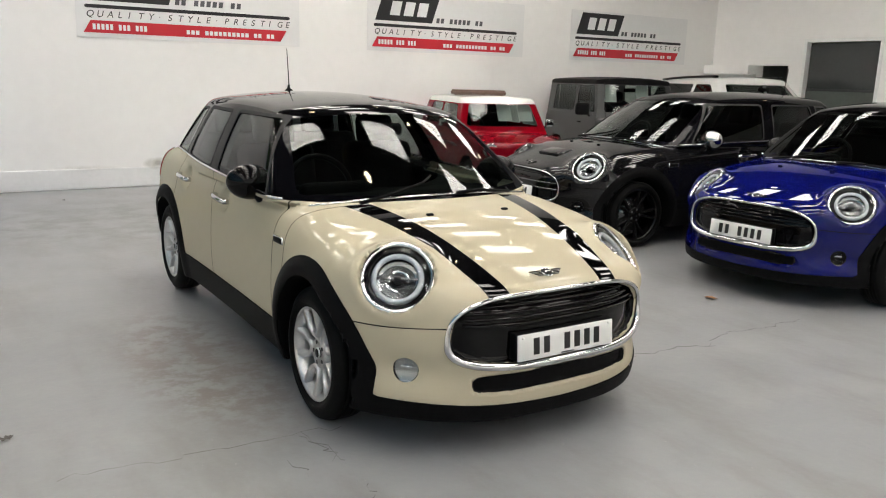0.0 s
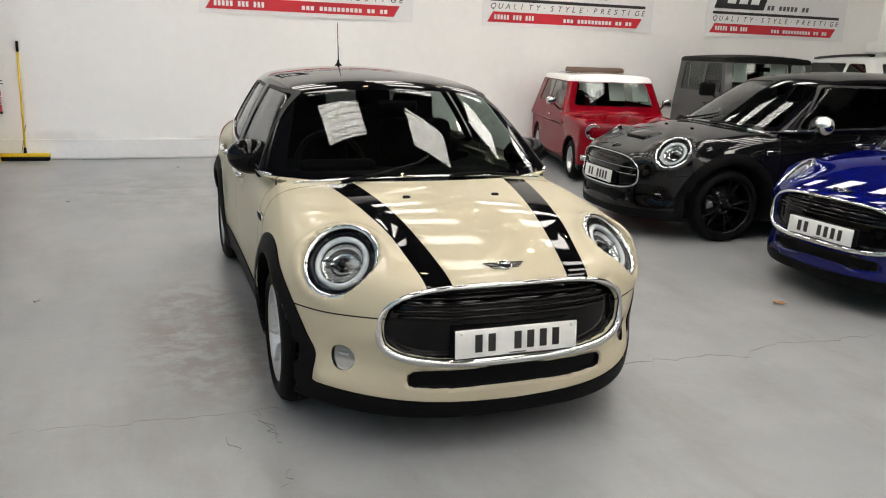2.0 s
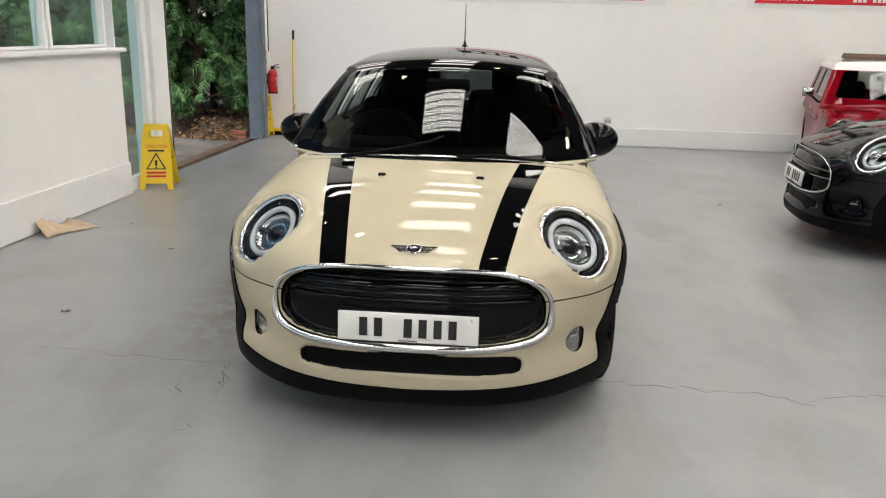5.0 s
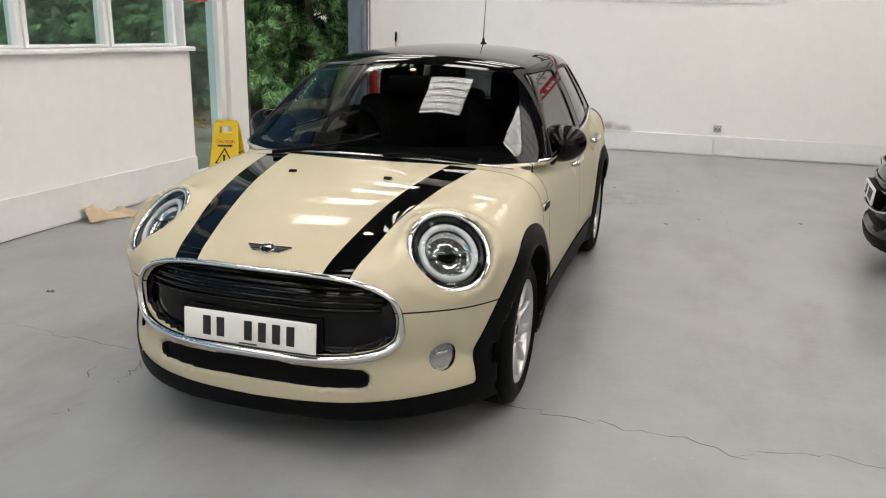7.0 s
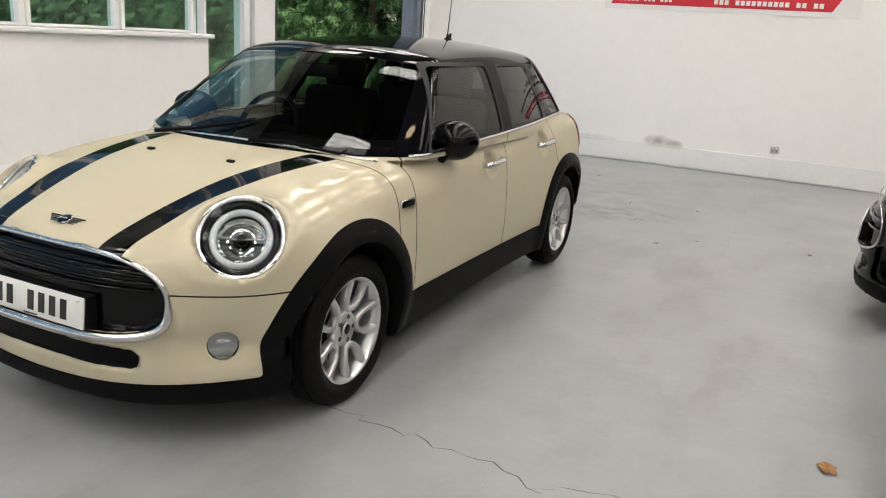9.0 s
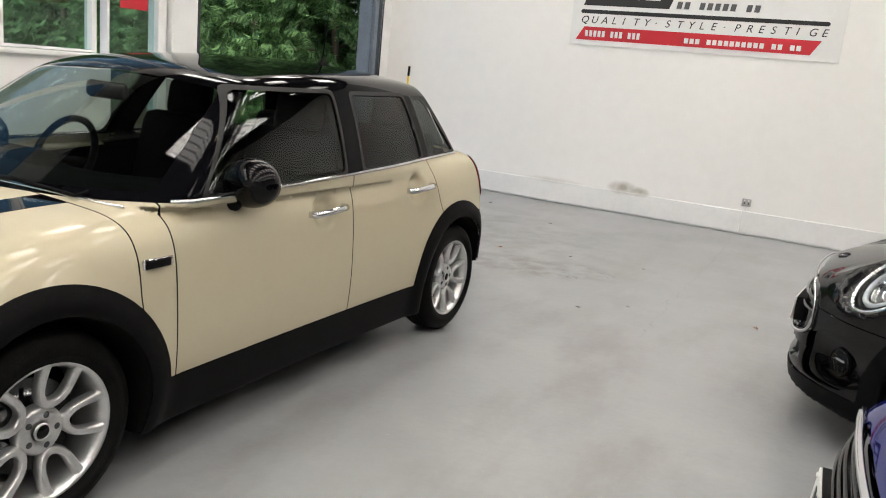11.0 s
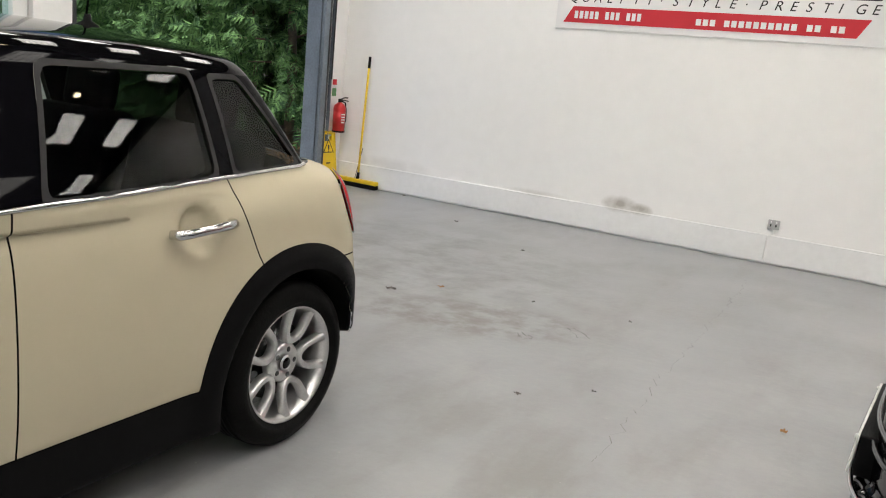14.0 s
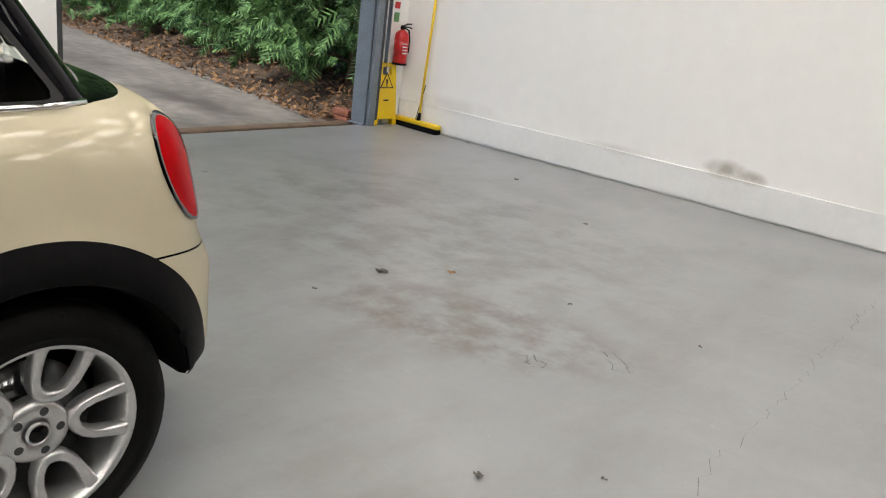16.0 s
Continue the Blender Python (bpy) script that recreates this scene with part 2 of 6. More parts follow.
M_GLASS = glass("windscreen_glass", (0.52, 0.58, 0.55), 1.48)
M_PRIVACY = glass("side_glass", (0.55, 0.60, 0.58), 1.42)
M_DARKGLASS = glass("privacy_glass", (0.10, 0.11, 0.11), 1.5)
M_LENS = glass("lamp_lens", (0.93, 0.95, 0.96), 1.25)
M_DRL = mat("white_light_guide", (0.48, 0.50, 0.52), 0.25, coat=0.3)
M_CABIN = mat("dark_cabin_fabric", (0.006, 0.006, 0.0065), 0.85, spec=0.06, vary=0.3, scale=25, bump=0.2, bump_scale=200)
M_PLATE = mat("white_plate", (0.74, 0.74, 0.72), 0.3, vary=0.03, scale=30)
M_PLATEINK = mat("plate_black", (0.012, 0.012, 0.012), 0.4)
M_REDLENS = mat("red_lens", (0.36, 0.001, 0.003), 0.08, spec=0.03)
M_BLUE = mat("deep_blue_paint", (0.0012, 0.0030, 0.085), 0.5, coat=0.8, spec=0.0)
M_GREY = mat("dark_grey_metallic_paint", (0.0060, 0.0060, 0.0070), 0.5, coat=0.8, spec=0.0)
M_RED = mat("red_paint", (0.18, 0.002, 0.008), 0.5, coat=0.6, spec=0.0)
M_WHITEP = mat("white_car_paint", (0.75, 0.75, 0.74), 0.3, coat=1.0)
M_SUVGREY = mat("mid_grey_paint", (0.04, 0.042, 0.042), 0.4, coat=0.3, spec=0.35)
M_PAPER = mat("white_paper", (0.8, 0.8, 0.8), 0.8)
M_YELLOW = mat("yellow_plastic", (0.80, 0.55, 0.012), 0.42, vary=0.08, scale=8)
M_FIRE = mat("extinguisher_red", (0.55, 0.012, 0.014), 0.3, coat=0.4)
M_BANNERW = mat("banner_white", (0.80, 0.80, 0.80), 0.55, vary=0.03, scale=1.5)
M_BANNERR = mat("banner_red", (0.56, 0.015, 0.03), 0.5)
M_INK = mat("banner_black", (0.015, 0.015, 0.017), 0.5)
M_CARD = mat("brown_card", (0.55, 0.43, 0.30), 0.8, vary=0.2, scale=14, bump=0.1)
M_LEAFDRY = mat("dry_leaf", (0.36, 0.17, 0.05), 0.7, vary=0.5, scale=60)
M_CRACK = mat("crack_dirt", (0.13, 0.12, 0.11), 0.9, vary=0.4, scale=20)
M_BARK = mat("bark", (0.13, 0.095, 0.07), 0.9, vary=0.5, scale=12, bump=0.8, bump_scale=30)
M_SOIL = mat("soil_and_litter", (0.10, 0.065, 0.04), 0.95, second=(0.035, 0.025, 0.018), scale=5, bump=1.0, bump_scale=25)
M_DRIVE = mat("worn_tarmac", (0.20, 0.185, 0.165), 0.8, second=(0.115, 0.105, 0.095), scale=0.8, bump=0.5, bump_scale=90)
M_BRICK = mat("red_brick", (0.34, 0.13, 0.08), 0.85, vary=0.4, scale=14, bump=0.5)
M_SUNROOF = mat("brown_roof_fabric", (0.14, 0.085, 0.06), 0.7, vary=0.3, scale=12)


def foliage_material():
    m = mat("conifer_leaf", (0.085, 0.16, 0.05), 0.6, spec=0.12)
    nt = m.node_tree
    b = nt.nodes["Principled BSDF"]
    gi = nt.nodes.new("ShaderNodeNewGeometry")
    ramp = nt.nodes.new("ShaderNodeValToRGB")
    ramp.color_ramp.elements[0].color, ramp.color_ramp.elements[1].color = (0.018, 0.05, 0.024, 1), (0.18, 0.33, 0.12, 1)
    nt.links.new(gi.outputs["Random Per Island"], ramp.inputs["Fac"])
    nt.links.new(ramp.outputs["Color"], b.inputs["Base Color"])
    b.inputs["Transmission Weight"].default_value = 0.0
    return m


M_LEAF = foliage_material()


def stain(material, at, size, colour, amount, axis_scale=9.0):
    """Adds one soft ragged stain at a place of the object's own space."""
    nt = material.node_tree
    b = nt.nodes["Principled BSDF"]
    tc = nt.nodes["Texture Coordinate"]
    mp, gr, nz, mr, mx = (nt.nodes.new(k) for k in ("ShaderNodeMapping", "ShaderNodeTexGradient", "ShaderNodeTexNoise", "ShaderNodeMapRange", "ShaderNodeMix"))
    mp.vector_type, gr.gradient_type, mx.data_type = "TEXTURE", "SPHERICAL", "RGBA"
    mp.inputs["Location"].default_value, mp.inputs["Scale"].default_value = at, size
    nz.inputs["Scale"].default_value, nz.inputs["Detail"].default_value = axis_scale, 8
    mul = nt.nodes.new("ShaderNodeMath")
    mul.operation = "MULTIPLY"
    mr.inputs["From Min"].default_value, mr.inputs["From Max"].default_value, mr.inputs["To Max"].default_value = 0.08, 0.42, amount
    nt.links.new(tc.outputs["Object"], mp.inputs["Vector"])
    nt.links.new(mp.outputs["Vector"], gr.inputs["Vector"])
    nt.links.new(tc.outputs["Object"], nz.inputs["Vector"])
    nt.links.new(gr.outputs["Fac"], mul.inputs[0])
    nt.links.new(nz.outputs["Fac"], mul.inputs[1])
    nt.links.new(mul.outputs[0], mr.inputs["Value"])
    nt.links.new(mr.outputs["Result"], mx.inputs["Factor"])
    old = b.inputs["Base Color"].links[0].from_socket
    nt.links.new(old, mx.inputs["A"])
    mx.inputs["B"].default_value = (*colour, 1)
    nt.links.new(mx.outputs["Result"], b.inputs["Base Color"])


for at, size, amount in (((2.49, NORTH, 0.31), (0.24, 0.5, 0.11), 0.75), ((2.72, NORTH, 0.29), (0.15, 0.5, 0.08), 0.7), ((1.6, NORTH, 0.27), (0.5, 0.5, 0.05), 0.25), ((-0.25, NORTH, 0.30), (0.8, 0.5, 0.12), 0.18)):
    stain(M_WALL, at, size, (0.30, 0.27, 0.22), amount)
    stain(M_SKIRT, at, size, (0.30, 0.27, 0.22), amount)

for at, size, amount in (((-2.6, 9.9, 0.0), (1.6, 0.5, 0.5), 1.0), ((-5.5, 10.2, 0.0), (1.8, 0.7, 0.5), 0.8)):
    stain(M_DRIVE, at, size, (0.07, 0.062, 0.055), amount, 3.0)

# ---- room ----
def wall(name, lo, hi, material=M_WALL, m=None):
    ob = part(name, span(lo, hi), material, smooth=False, m=m)
    return tagged(ob, kind="structure")


edge = [(west(SOUTH) - 0.1, SOUTH), (EAST, SOUTH), (EAST, NORTH), (west(NORTH) - 0.1, NORTH)]
floor = part("floor", ([(x, y, z) for z in (-0.2, 0.0) for x, y in edge], [(3, 2, 1, 0), (4, 5, 6, 7), (0, 1, 5, 4), (1, 2, 6, 5), (2, 3, 7, 6), (3, 0, 4, 7)]), M_FLOOR, smooth=False)
tagged(floor, kind="structure")
wall("wall_north", (-1.18, NORTH, -0.2), (EAST + 0.2, NORTH + 0.25, ROOF))
wall("wall_south", (-2.0, SOUTH - 0.25, -0.2), (EAST + 0.2, SOUTH, ROOF))
# skirting boards along the long wall, butted at a joint
for lo, hi in ((-0.95, 3.877), (3.883, 8.9), (8.906, EAST - 0.01)):
    tagged(part("baseboard", span((lo, NORTH - 0.022, 0.016), (hi, NORTH, 0.262), 0.003), M_SKIRT, smooth=False), kind="structure")

# far wall with a service door, a side opening and a low hatch
for lo, hi in (((10.2, -0.2), (NORTH, ROOF)), ((9.23, -0.2), (9.515, ROOF)), ((7.40, -0.2), (7.76, ROOF)), ((SOUTH, -0.2), (6.40, ROOF)),
               ((9.515, 1.95), (10.2, ROOF)), ((9.515, -0.2), (10.2, 1.0)), ((7.76, 2.42), (9.23, ROOF)), ((6.40, 2.42), (7.40, ROOF))):
    wall("wall_east", (EAST, lo[0], lo[1]), (EAST + 0.2, hi[0], hi[1]))
wall("wall_ledge", (EAST - 0.25, 10.2, 1.78), (EAST, NORTH, 1.95))
# the dimness of the room behind is put into this dark grey
M_BACK = mat("dim_room_shade_grey", (0.22, 0.23, 0.22), 0.8, vary=0.15, scale=1.2)
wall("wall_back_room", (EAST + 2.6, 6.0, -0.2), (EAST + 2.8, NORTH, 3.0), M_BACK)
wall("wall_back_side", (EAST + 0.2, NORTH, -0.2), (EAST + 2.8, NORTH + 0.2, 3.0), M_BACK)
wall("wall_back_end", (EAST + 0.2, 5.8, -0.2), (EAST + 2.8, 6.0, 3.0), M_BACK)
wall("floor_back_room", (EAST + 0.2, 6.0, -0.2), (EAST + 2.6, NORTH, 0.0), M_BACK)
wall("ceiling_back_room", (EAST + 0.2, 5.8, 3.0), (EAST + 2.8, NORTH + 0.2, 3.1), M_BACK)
for a, b, top in ((7.76, 9.23, 2.42), (6.40, 7.40, 2.42)):
    fr = bmesh.new()
    for lo, hi in (((a, 0), (a + 0.06, top)), ((b - 0.06, 0), (b, top)), ((a + 0.06, top - 0.06), (b - 0.06, top))):
        span((EAST - 0.012, lo[0], lo[1]), (EAST + 0.16, hi[0], hi[1]), 0.004, fr)
    tagged(part("door_frame", fr, M_UPVC, smooth=False), kind="structure")
door = part("door_1", span((EAST + 0.09, 7.825, 0.01), (EAST + 0.13, 9.165, 1.52), 0.004), mat("grey_green_door", (0.10, 0.115, 0.105), 0.35, vary=0.15, scale=2), smooth=False)
part("door_glass", span((EAST + 0.10, 7.83, 1.53), (EAST + 0.12, 9.16, 2.35), 0.002), mat("dark_door_glass", (0.05, 0.055, 0.055), 0.06, vary=0.1, scale=2), door, "dark glass upper half", smooth=False)
part("door_rail", span((EAST + 0.085, 7.83, 1.50), (EAST + 0.135, 9.16, 1.545), 0.003), M_DARKMETAL, door, smooth=False)
tagged(door, kind="structure")

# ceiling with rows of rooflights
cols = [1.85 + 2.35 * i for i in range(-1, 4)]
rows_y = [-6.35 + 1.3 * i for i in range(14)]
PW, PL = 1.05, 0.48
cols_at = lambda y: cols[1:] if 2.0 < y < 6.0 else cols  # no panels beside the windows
cb = bmesh.new()
ys = sorted([SOUTH - 0.25] + [v for y in rows_y for v in (y - PL / 2, y + PL / 2)] + [NORTH + 0.25])
for k, (a, b) in enumerate(zip(ys, ys[1:])):
    if k % 2 == 0:
        span((-2.2, a, ROOF), (EAST + 0.2, b, ROOF + 0.12), 0, cb)
    else:
        xs = [-2.2] + [v for x in cols_at((a + b) / 2) for v in (x - PW / 2, x + PW / 2)] + [EAST + 0.2]
        for q, (c, d) in enumerate(zip(xs, xs[1:])):
            if q % 2 == 0 and d > c:
                span((c, a, ROOF), (d, b, ROOF + 0.12), 0, cb)
tagged(part("ceiling", cb, M_CEIL, smooth=False), kind="structure")
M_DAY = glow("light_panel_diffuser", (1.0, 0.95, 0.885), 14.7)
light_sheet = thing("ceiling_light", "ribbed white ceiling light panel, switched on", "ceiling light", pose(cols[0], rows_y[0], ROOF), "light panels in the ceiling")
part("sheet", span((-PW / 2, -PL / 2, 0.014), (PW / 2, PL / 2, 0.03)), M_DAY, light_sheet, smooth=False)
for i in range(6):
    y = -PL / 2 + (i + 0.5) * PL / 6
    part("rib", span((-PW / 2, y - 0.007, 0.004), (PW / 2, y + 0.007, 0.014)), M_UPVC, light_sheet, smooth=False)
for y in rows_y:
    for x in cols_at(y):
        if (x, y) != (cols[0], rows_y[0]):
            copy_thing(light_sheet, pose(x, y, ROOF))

lamp = thing("ceiling_lamp", "small round warm ceiling spotlight, switched on", "ceiling lamp", pose(3.0, -1.0, ROOF), "spotlights in the ceiling")
part("housing", lathe([(0.0, 0.0), (0.10, 0.0), (0.11, -0.06), (0.085, -0.14), (0.08, -0.14), (0.078, -0.12)], 20), M_DARKMETAL, lamp)
part("bulb", lathe([(0.0, -0.118), (0.05, -0.12), (0.076, -0.118)], 20), glow("warm_bulb", (1.0, 0.80, 0.5), 60), lamp)
for x, y in ((3.0, 1.6), (3.0, 4.6), (3.0, 7.4), (0.7, 3.1), (0.7, 6.0), (5.4, 3.0), (5.4, 6.0), (5.4, 9.0), (9.6, 4.5), (9.6, 8.0), (12.4, 6.2)):
    copy_thing(lamp, pose(x, y, ROOF))

# window wall
ww = pose(WEST_X, 4.95, 0, 0, 0, -WEST_TURN)


def along(name, lo, hi, material, bevel=0.0, parent=None):
    ob = part(name, span(lo, hi, bevel), material, parent, smooth=False, m=None if parent else ww)
    return ob if parent else tagged(ob, kind="structure")


along("wall_west", (-0.18, -12.2, -0.2), (0, 1.77, 1.285), M_WALL)
along("window_sill", (-0.2, -12.2, 1.285), (0.05, 1.81, 1.325), M_UPVC, 0.012)
along("baseboard", (0, -12.2, 0.008), (0.02, 1.77, 0.30), M_SKIRT, 0.003)
along("wall_west_header", (-0.2, -12.2, 4.5), (0.02, 6.0, ROOF), M_WALL)
along("wall_west_corner", (-0.3, 6.02, -0.2), (-0.10, 6.7, ROOF), M_WALL)
along("baseboard", (-0.10, 6.02, 0.012), (-0.08, 6.285, 0.262), M_SKIRT, 0.003)
window = thing("window_1", "", "", ww, kind="structure")
for y0, y1 in [(1.655 - 0.88 * k - 0.85, 1.655 - 0.88 * k) for k in range(15)]:
    pane = along("pane", (-0.115, y0 + 0.035, 1.35), (-0.109, y1 - 0.035, 4.4), M_PANE, 0, window)
    pane.visible_shadow = False
    for a, b in ((y0, y0 + 0.035), (y1 - 0.035, y1)):
        along("window_frame", (-0.15, a, 1.33), (-0.05, b, 4.5), M_UPVC, 0.006, window)
    along("window_frame", (-0.15, y0 + 0.035, 1.33), (-0.05, y1 - 0.035, 1.352), M_UPVC, 0.006, window)
    along("mullion", (-0.13, y1, 1.33), (-0.07, y1 + 0.03, 4.5), M_UPVC, 0.004, window)
window_tall = thing("window_2", "", "", ww, kind="structure")
pane = along("pane", (-0.112, 1.80, 0.12), (-0.106, 2.33, 4.4), M_PANE, 0, window_tall)
pane.visible_shadow = False
along("window_frame", (-0.15, 1.775, 0.0), (-0.05, 1.80, 4.5), M_UPVC, 0.006, window_tall)
along("window_frame", (-0.15, 1.80, 0.0), (-0.05, 2.33, 0.12), M_UPVC, 0.006, window_tall)
for a, b, d in ((2.33, 2.42, -0.05), (2.425, 2.47, -0.09), (2.475, 2.795, -0.03)):
    along("window_frame", (-0.19, a, 0.0), (d, b, 4.5), M_UPVC, 0.008, window_tall)
along("jamb_edge", (-0.2, 2.80, 0.0), (-0.03, 2.83, 4.5), M_DARKMETAL, 0.003, window_tall)
red_card = part("notice", span((-0.104, 1.95, 1.74), (-0.10, 2.25, 1.95)), M_BANNERR, smooth=False, m=ww)
tagged(red_card, "small red notice stuck to the window glass", "notice")

# steel column beside the opening, with a rail for the shutter
post = thing("trim", "", "", ww @ pose(-0.09, 5.79, 0), kind="structure")
pb = bmesh.new()
span((-0.16, 0, 0), (0.03, 0.012, ROOF), 0, pb)
span((-0.16, 0.24, 0), (0.03, 0.252, ROOF), 0, pb)
span((-0.075, 0.012, 0), (-0.06, 0.24, ROOF), 0, pb)
part("column", pb, M_STEEL, post, smooth=False)
part("rail", span((0.032, 0.02, 0.0), (0.075, 0.10, ROOF), 0.004), M_STEEL, post, smooth=False)
part("rail_guide", span((0.032, 0.11, 0.0), (0.06, 0.15, ROOF), 0.004), M_DARKMETAL, post, smooth=False)
part("chain", tube([(0.10, 0.16, 1.2), (0.10, 0.165, 2.6), (0.10, 0.16, ROOF)], 0.008), M_DARKMETAL, post)
part("foot", span((-0.18, -0.03, 0.0), (0.04, 0.28, 0.012)), M_STEEL, post, smooth=False)

# ---- outside ----
G = -0.04
ground = part("ground", ([(-300, -300, G - 0.3), (300, -300, G - 0.3), (300, 300, G - 0.3), (-300, 300, G - 0.3)], [(0, 1, 2, 3)]), M_SOIL, smooth=False)
tagged(ground, kind="structure")
tagged(part("road", ([(-30, -25, G), (-0.3, -25, G), (-0.3, 12.6, G), (-30, 16.5, G)], [(0, 1, 2, 3)]), M_DRIVE, smooth=False), kind="structure")
tagged(part("threshold", span((-0.10, 2.83, G), (0.05, 5.79, -0.012)), mat("muddy_concrete", (0.17, 0.115, 0.07), 0.85, second=(0.09, 0.06, 0.04), scale=7, bump=0.4), smooth=False, m=ww @ pose(-0.28, 0, 0, 0, 0, 0)), kind="structure")


def verge_front(x):
    """y of the kerb-less edge between the drive and the planted verge."""
    return 10.36 - 0.18 * x


def bed_mesh():
    """The planted verge: a low uneven bank under the hedge."""
    rng = np.random.default_rng(5)
    vs, fs = [], []
    nx, ny = 90, 14
    for i in range(nx):
        x = -1.3 - 22 * i / (nx - 1)
        front = verge_front(x)
        for j in range(ny):
            v = j / (ny - 1)
            y = front + 3.2 * v + 0.06 * rng.normal() * (j < 3)
            z = G - 0.02 + 0.22 * min(1, v * 3.0) + 0.03 * rng.normal() * (j > 0)
            vs.append((x + 0.05 * rng.normal(), y, z))
    for i in range(nx - 1):
        for j in range(ny - 1):
            a = i * ny + j
            fs.append((a, a + 1, a + ny + 1, a + ny))
    return vs, fs


tagged(part("verge", bed_mesh(), M_SOIL), kind="structure")


def litter_mesh(count, seed):
    rng = np.random.default_rng(seed)
    vs, fs = [], []
    for _ in range(count):
        x = -1.35 - rng.random() ** 1.3 * 13
        front = verge_front(x)
        t = rng.random() ** 1.5
        y = front - 0.12 + t * 1.6
        z = G + 0.02 + 0.24 * min(1.0, max(0.0, (y - front) / 1.06)) + 0.02
        s, a, tilt = 0.02 + 0.03 * rng.random(), rng.random() * 6.28, rng.normal() * 0.5
        m = Matrix.Translation((x, y, z)) @ Euler((tilt, rng.normal() * 0.5, a)).to_matrix().to_4x4()
        k = len(vs)
        vs += [tuple(m @ Vector(p)) for p in ((-s, 0, 0), (0, -s * 0.5, 0.2 * s), (s, 0, 0), (0, s * 0.5, 0.2 * s))]
        fs.append((k, k + 1, k + 2, k + 3))
    return vs, fs


tagged(part("leaf_litter", litter_mesh(2600, 3), mat("leaf_litter_brown", (0.30, 0.17, 0.08), 0.85, second=(0.12, 0.06, 0.03), scale=9), smooth=False), "brown fallen leaves scattered under the hedge", "leaf litter", kind="stuff")


def crown_mesh(seed, height, width):
    """Many drooping flat sprays on upward branches, uneven, with gaps."""
    rng = np.random.default_rng(seed)
    vs, fs = [], []
    for b in range(340):
        h = 0.25 + (height - 0.3) * rng.random() ** 0.85
        a = rng.random() * 2 * math.pi
        reach = width * (1.0 - 0.5 * (h / height) ** 1.5) * (0.65 + 0.5 * rng.random())
        out = Vector((math.cos(a), math.sin(a), 0))
        for k in range(7):
            t = 0.35 + 0.65 * (k + rng.random()) / 7
            at = out * reach * t + Vector((0, 0, h + 0.25 * t * reach - 0.35 * t * t * reach)) + Vector(rng.normal(size=3)) * 0.06
            for q in range(2):
                d = (out + Vector(rng.normal(size=3)) * 0.55 + Vector((0, 0, -0.25))).normalized()
                s = d.cross(Vector(rng.normal(size=3))).normalized()
                ln = 0.16 + 0.16 * rng.random()
                n0 = len(vs)
                # a frond: a spine with paired leaflets
                for i in range(5):
                    u = (i + 0.6) / 5
                    base = at + d * ln * u
                    w = ln * 0.42 * (1 - 0.75 * u) + 0.012
                    for sg in (-1, 1):
                        tip = base + (s * sg * w + d * w * 0.9) + Vector((0, 0, -0.015))
                        vs.extend((tuple(base - d * 0.016), tuple(base + d * 0.022), tuple(tip)))
                        fs.append((len(vs) - 3, len(vs) - 2, len(vs) - 1))
    return vs, fs


def conifer(seed, height, width):
    t = thing("conifer", "dense green conifer with drooping feathery sprays in a hedge", "tree", group="conifers in the hedge")
    rng = random.Random(seed)
    tb = tube([(0.05 * rng.uniform(-1, 1) * k, 0.05 * rng.uniform(-1, 1) * k, -0.2 + k * height / 6) for k in range(7)], [0.075 - 0.01 * k for k in range(7)], 9)
    for k in range(9):
        a, z = rng.uniform(0, 6.28), rng.uniform(0.25, 1.6)
        tube([(0, 0, z), (0.35 * math.cos(a), 0.35 * math.sin(a), z + 0.12), (0.8 * math.cos(a), 0.8 * math.sin(a), z + 0.1)], [0.02, 0.014, 0.006], 5, bm=tb)
    part("trunk", tb, M_BARK, t)
    part("crown", crown_mesh(seed, height, width), M_LEAF, t, smooth=False)
    return t


kinds = [conifer(11, 6.4, 1.2), conifer(23, 6.0, 1.1), conifer(37, 6.8, 1.25)]
rt = random.Random(4)
spots = [(-1.95, 12.5), (-2.75, 12.5), (-3.7, 12.45), (-4.7, 12.75), (-5.7, 12.6), (-6.8, 12.85), (-7.8, 12.65), (-9.0, 12.9), (-10.1, 12.6), (-11.3, 12.9),
         (-12.6, 12.7), (-1.2, 14.2), (-2.2, 13.7), (-4.2, 13.9), (-6.2, 13.9), (-8.4, 14.0), (-10.6, 14.0), (-14.0, 12.8), (-14.5, 11.2), (-14.6, 9.4), (-14.5, 7.5), (-14.8, 5.5)]
for i, (x, y) in enumerate(spots):
    if y > 11.5:
        x, y = x - 0.35, y - 1.0 - 0.17 * x
    m = pose(x, y, G + 0.12, 0, 0, rt.uniform(0, 360))
    if i < 3:
        kinds[i].matrix_basis = m
    else:
        copy_thing(kinds[i % 3], m)

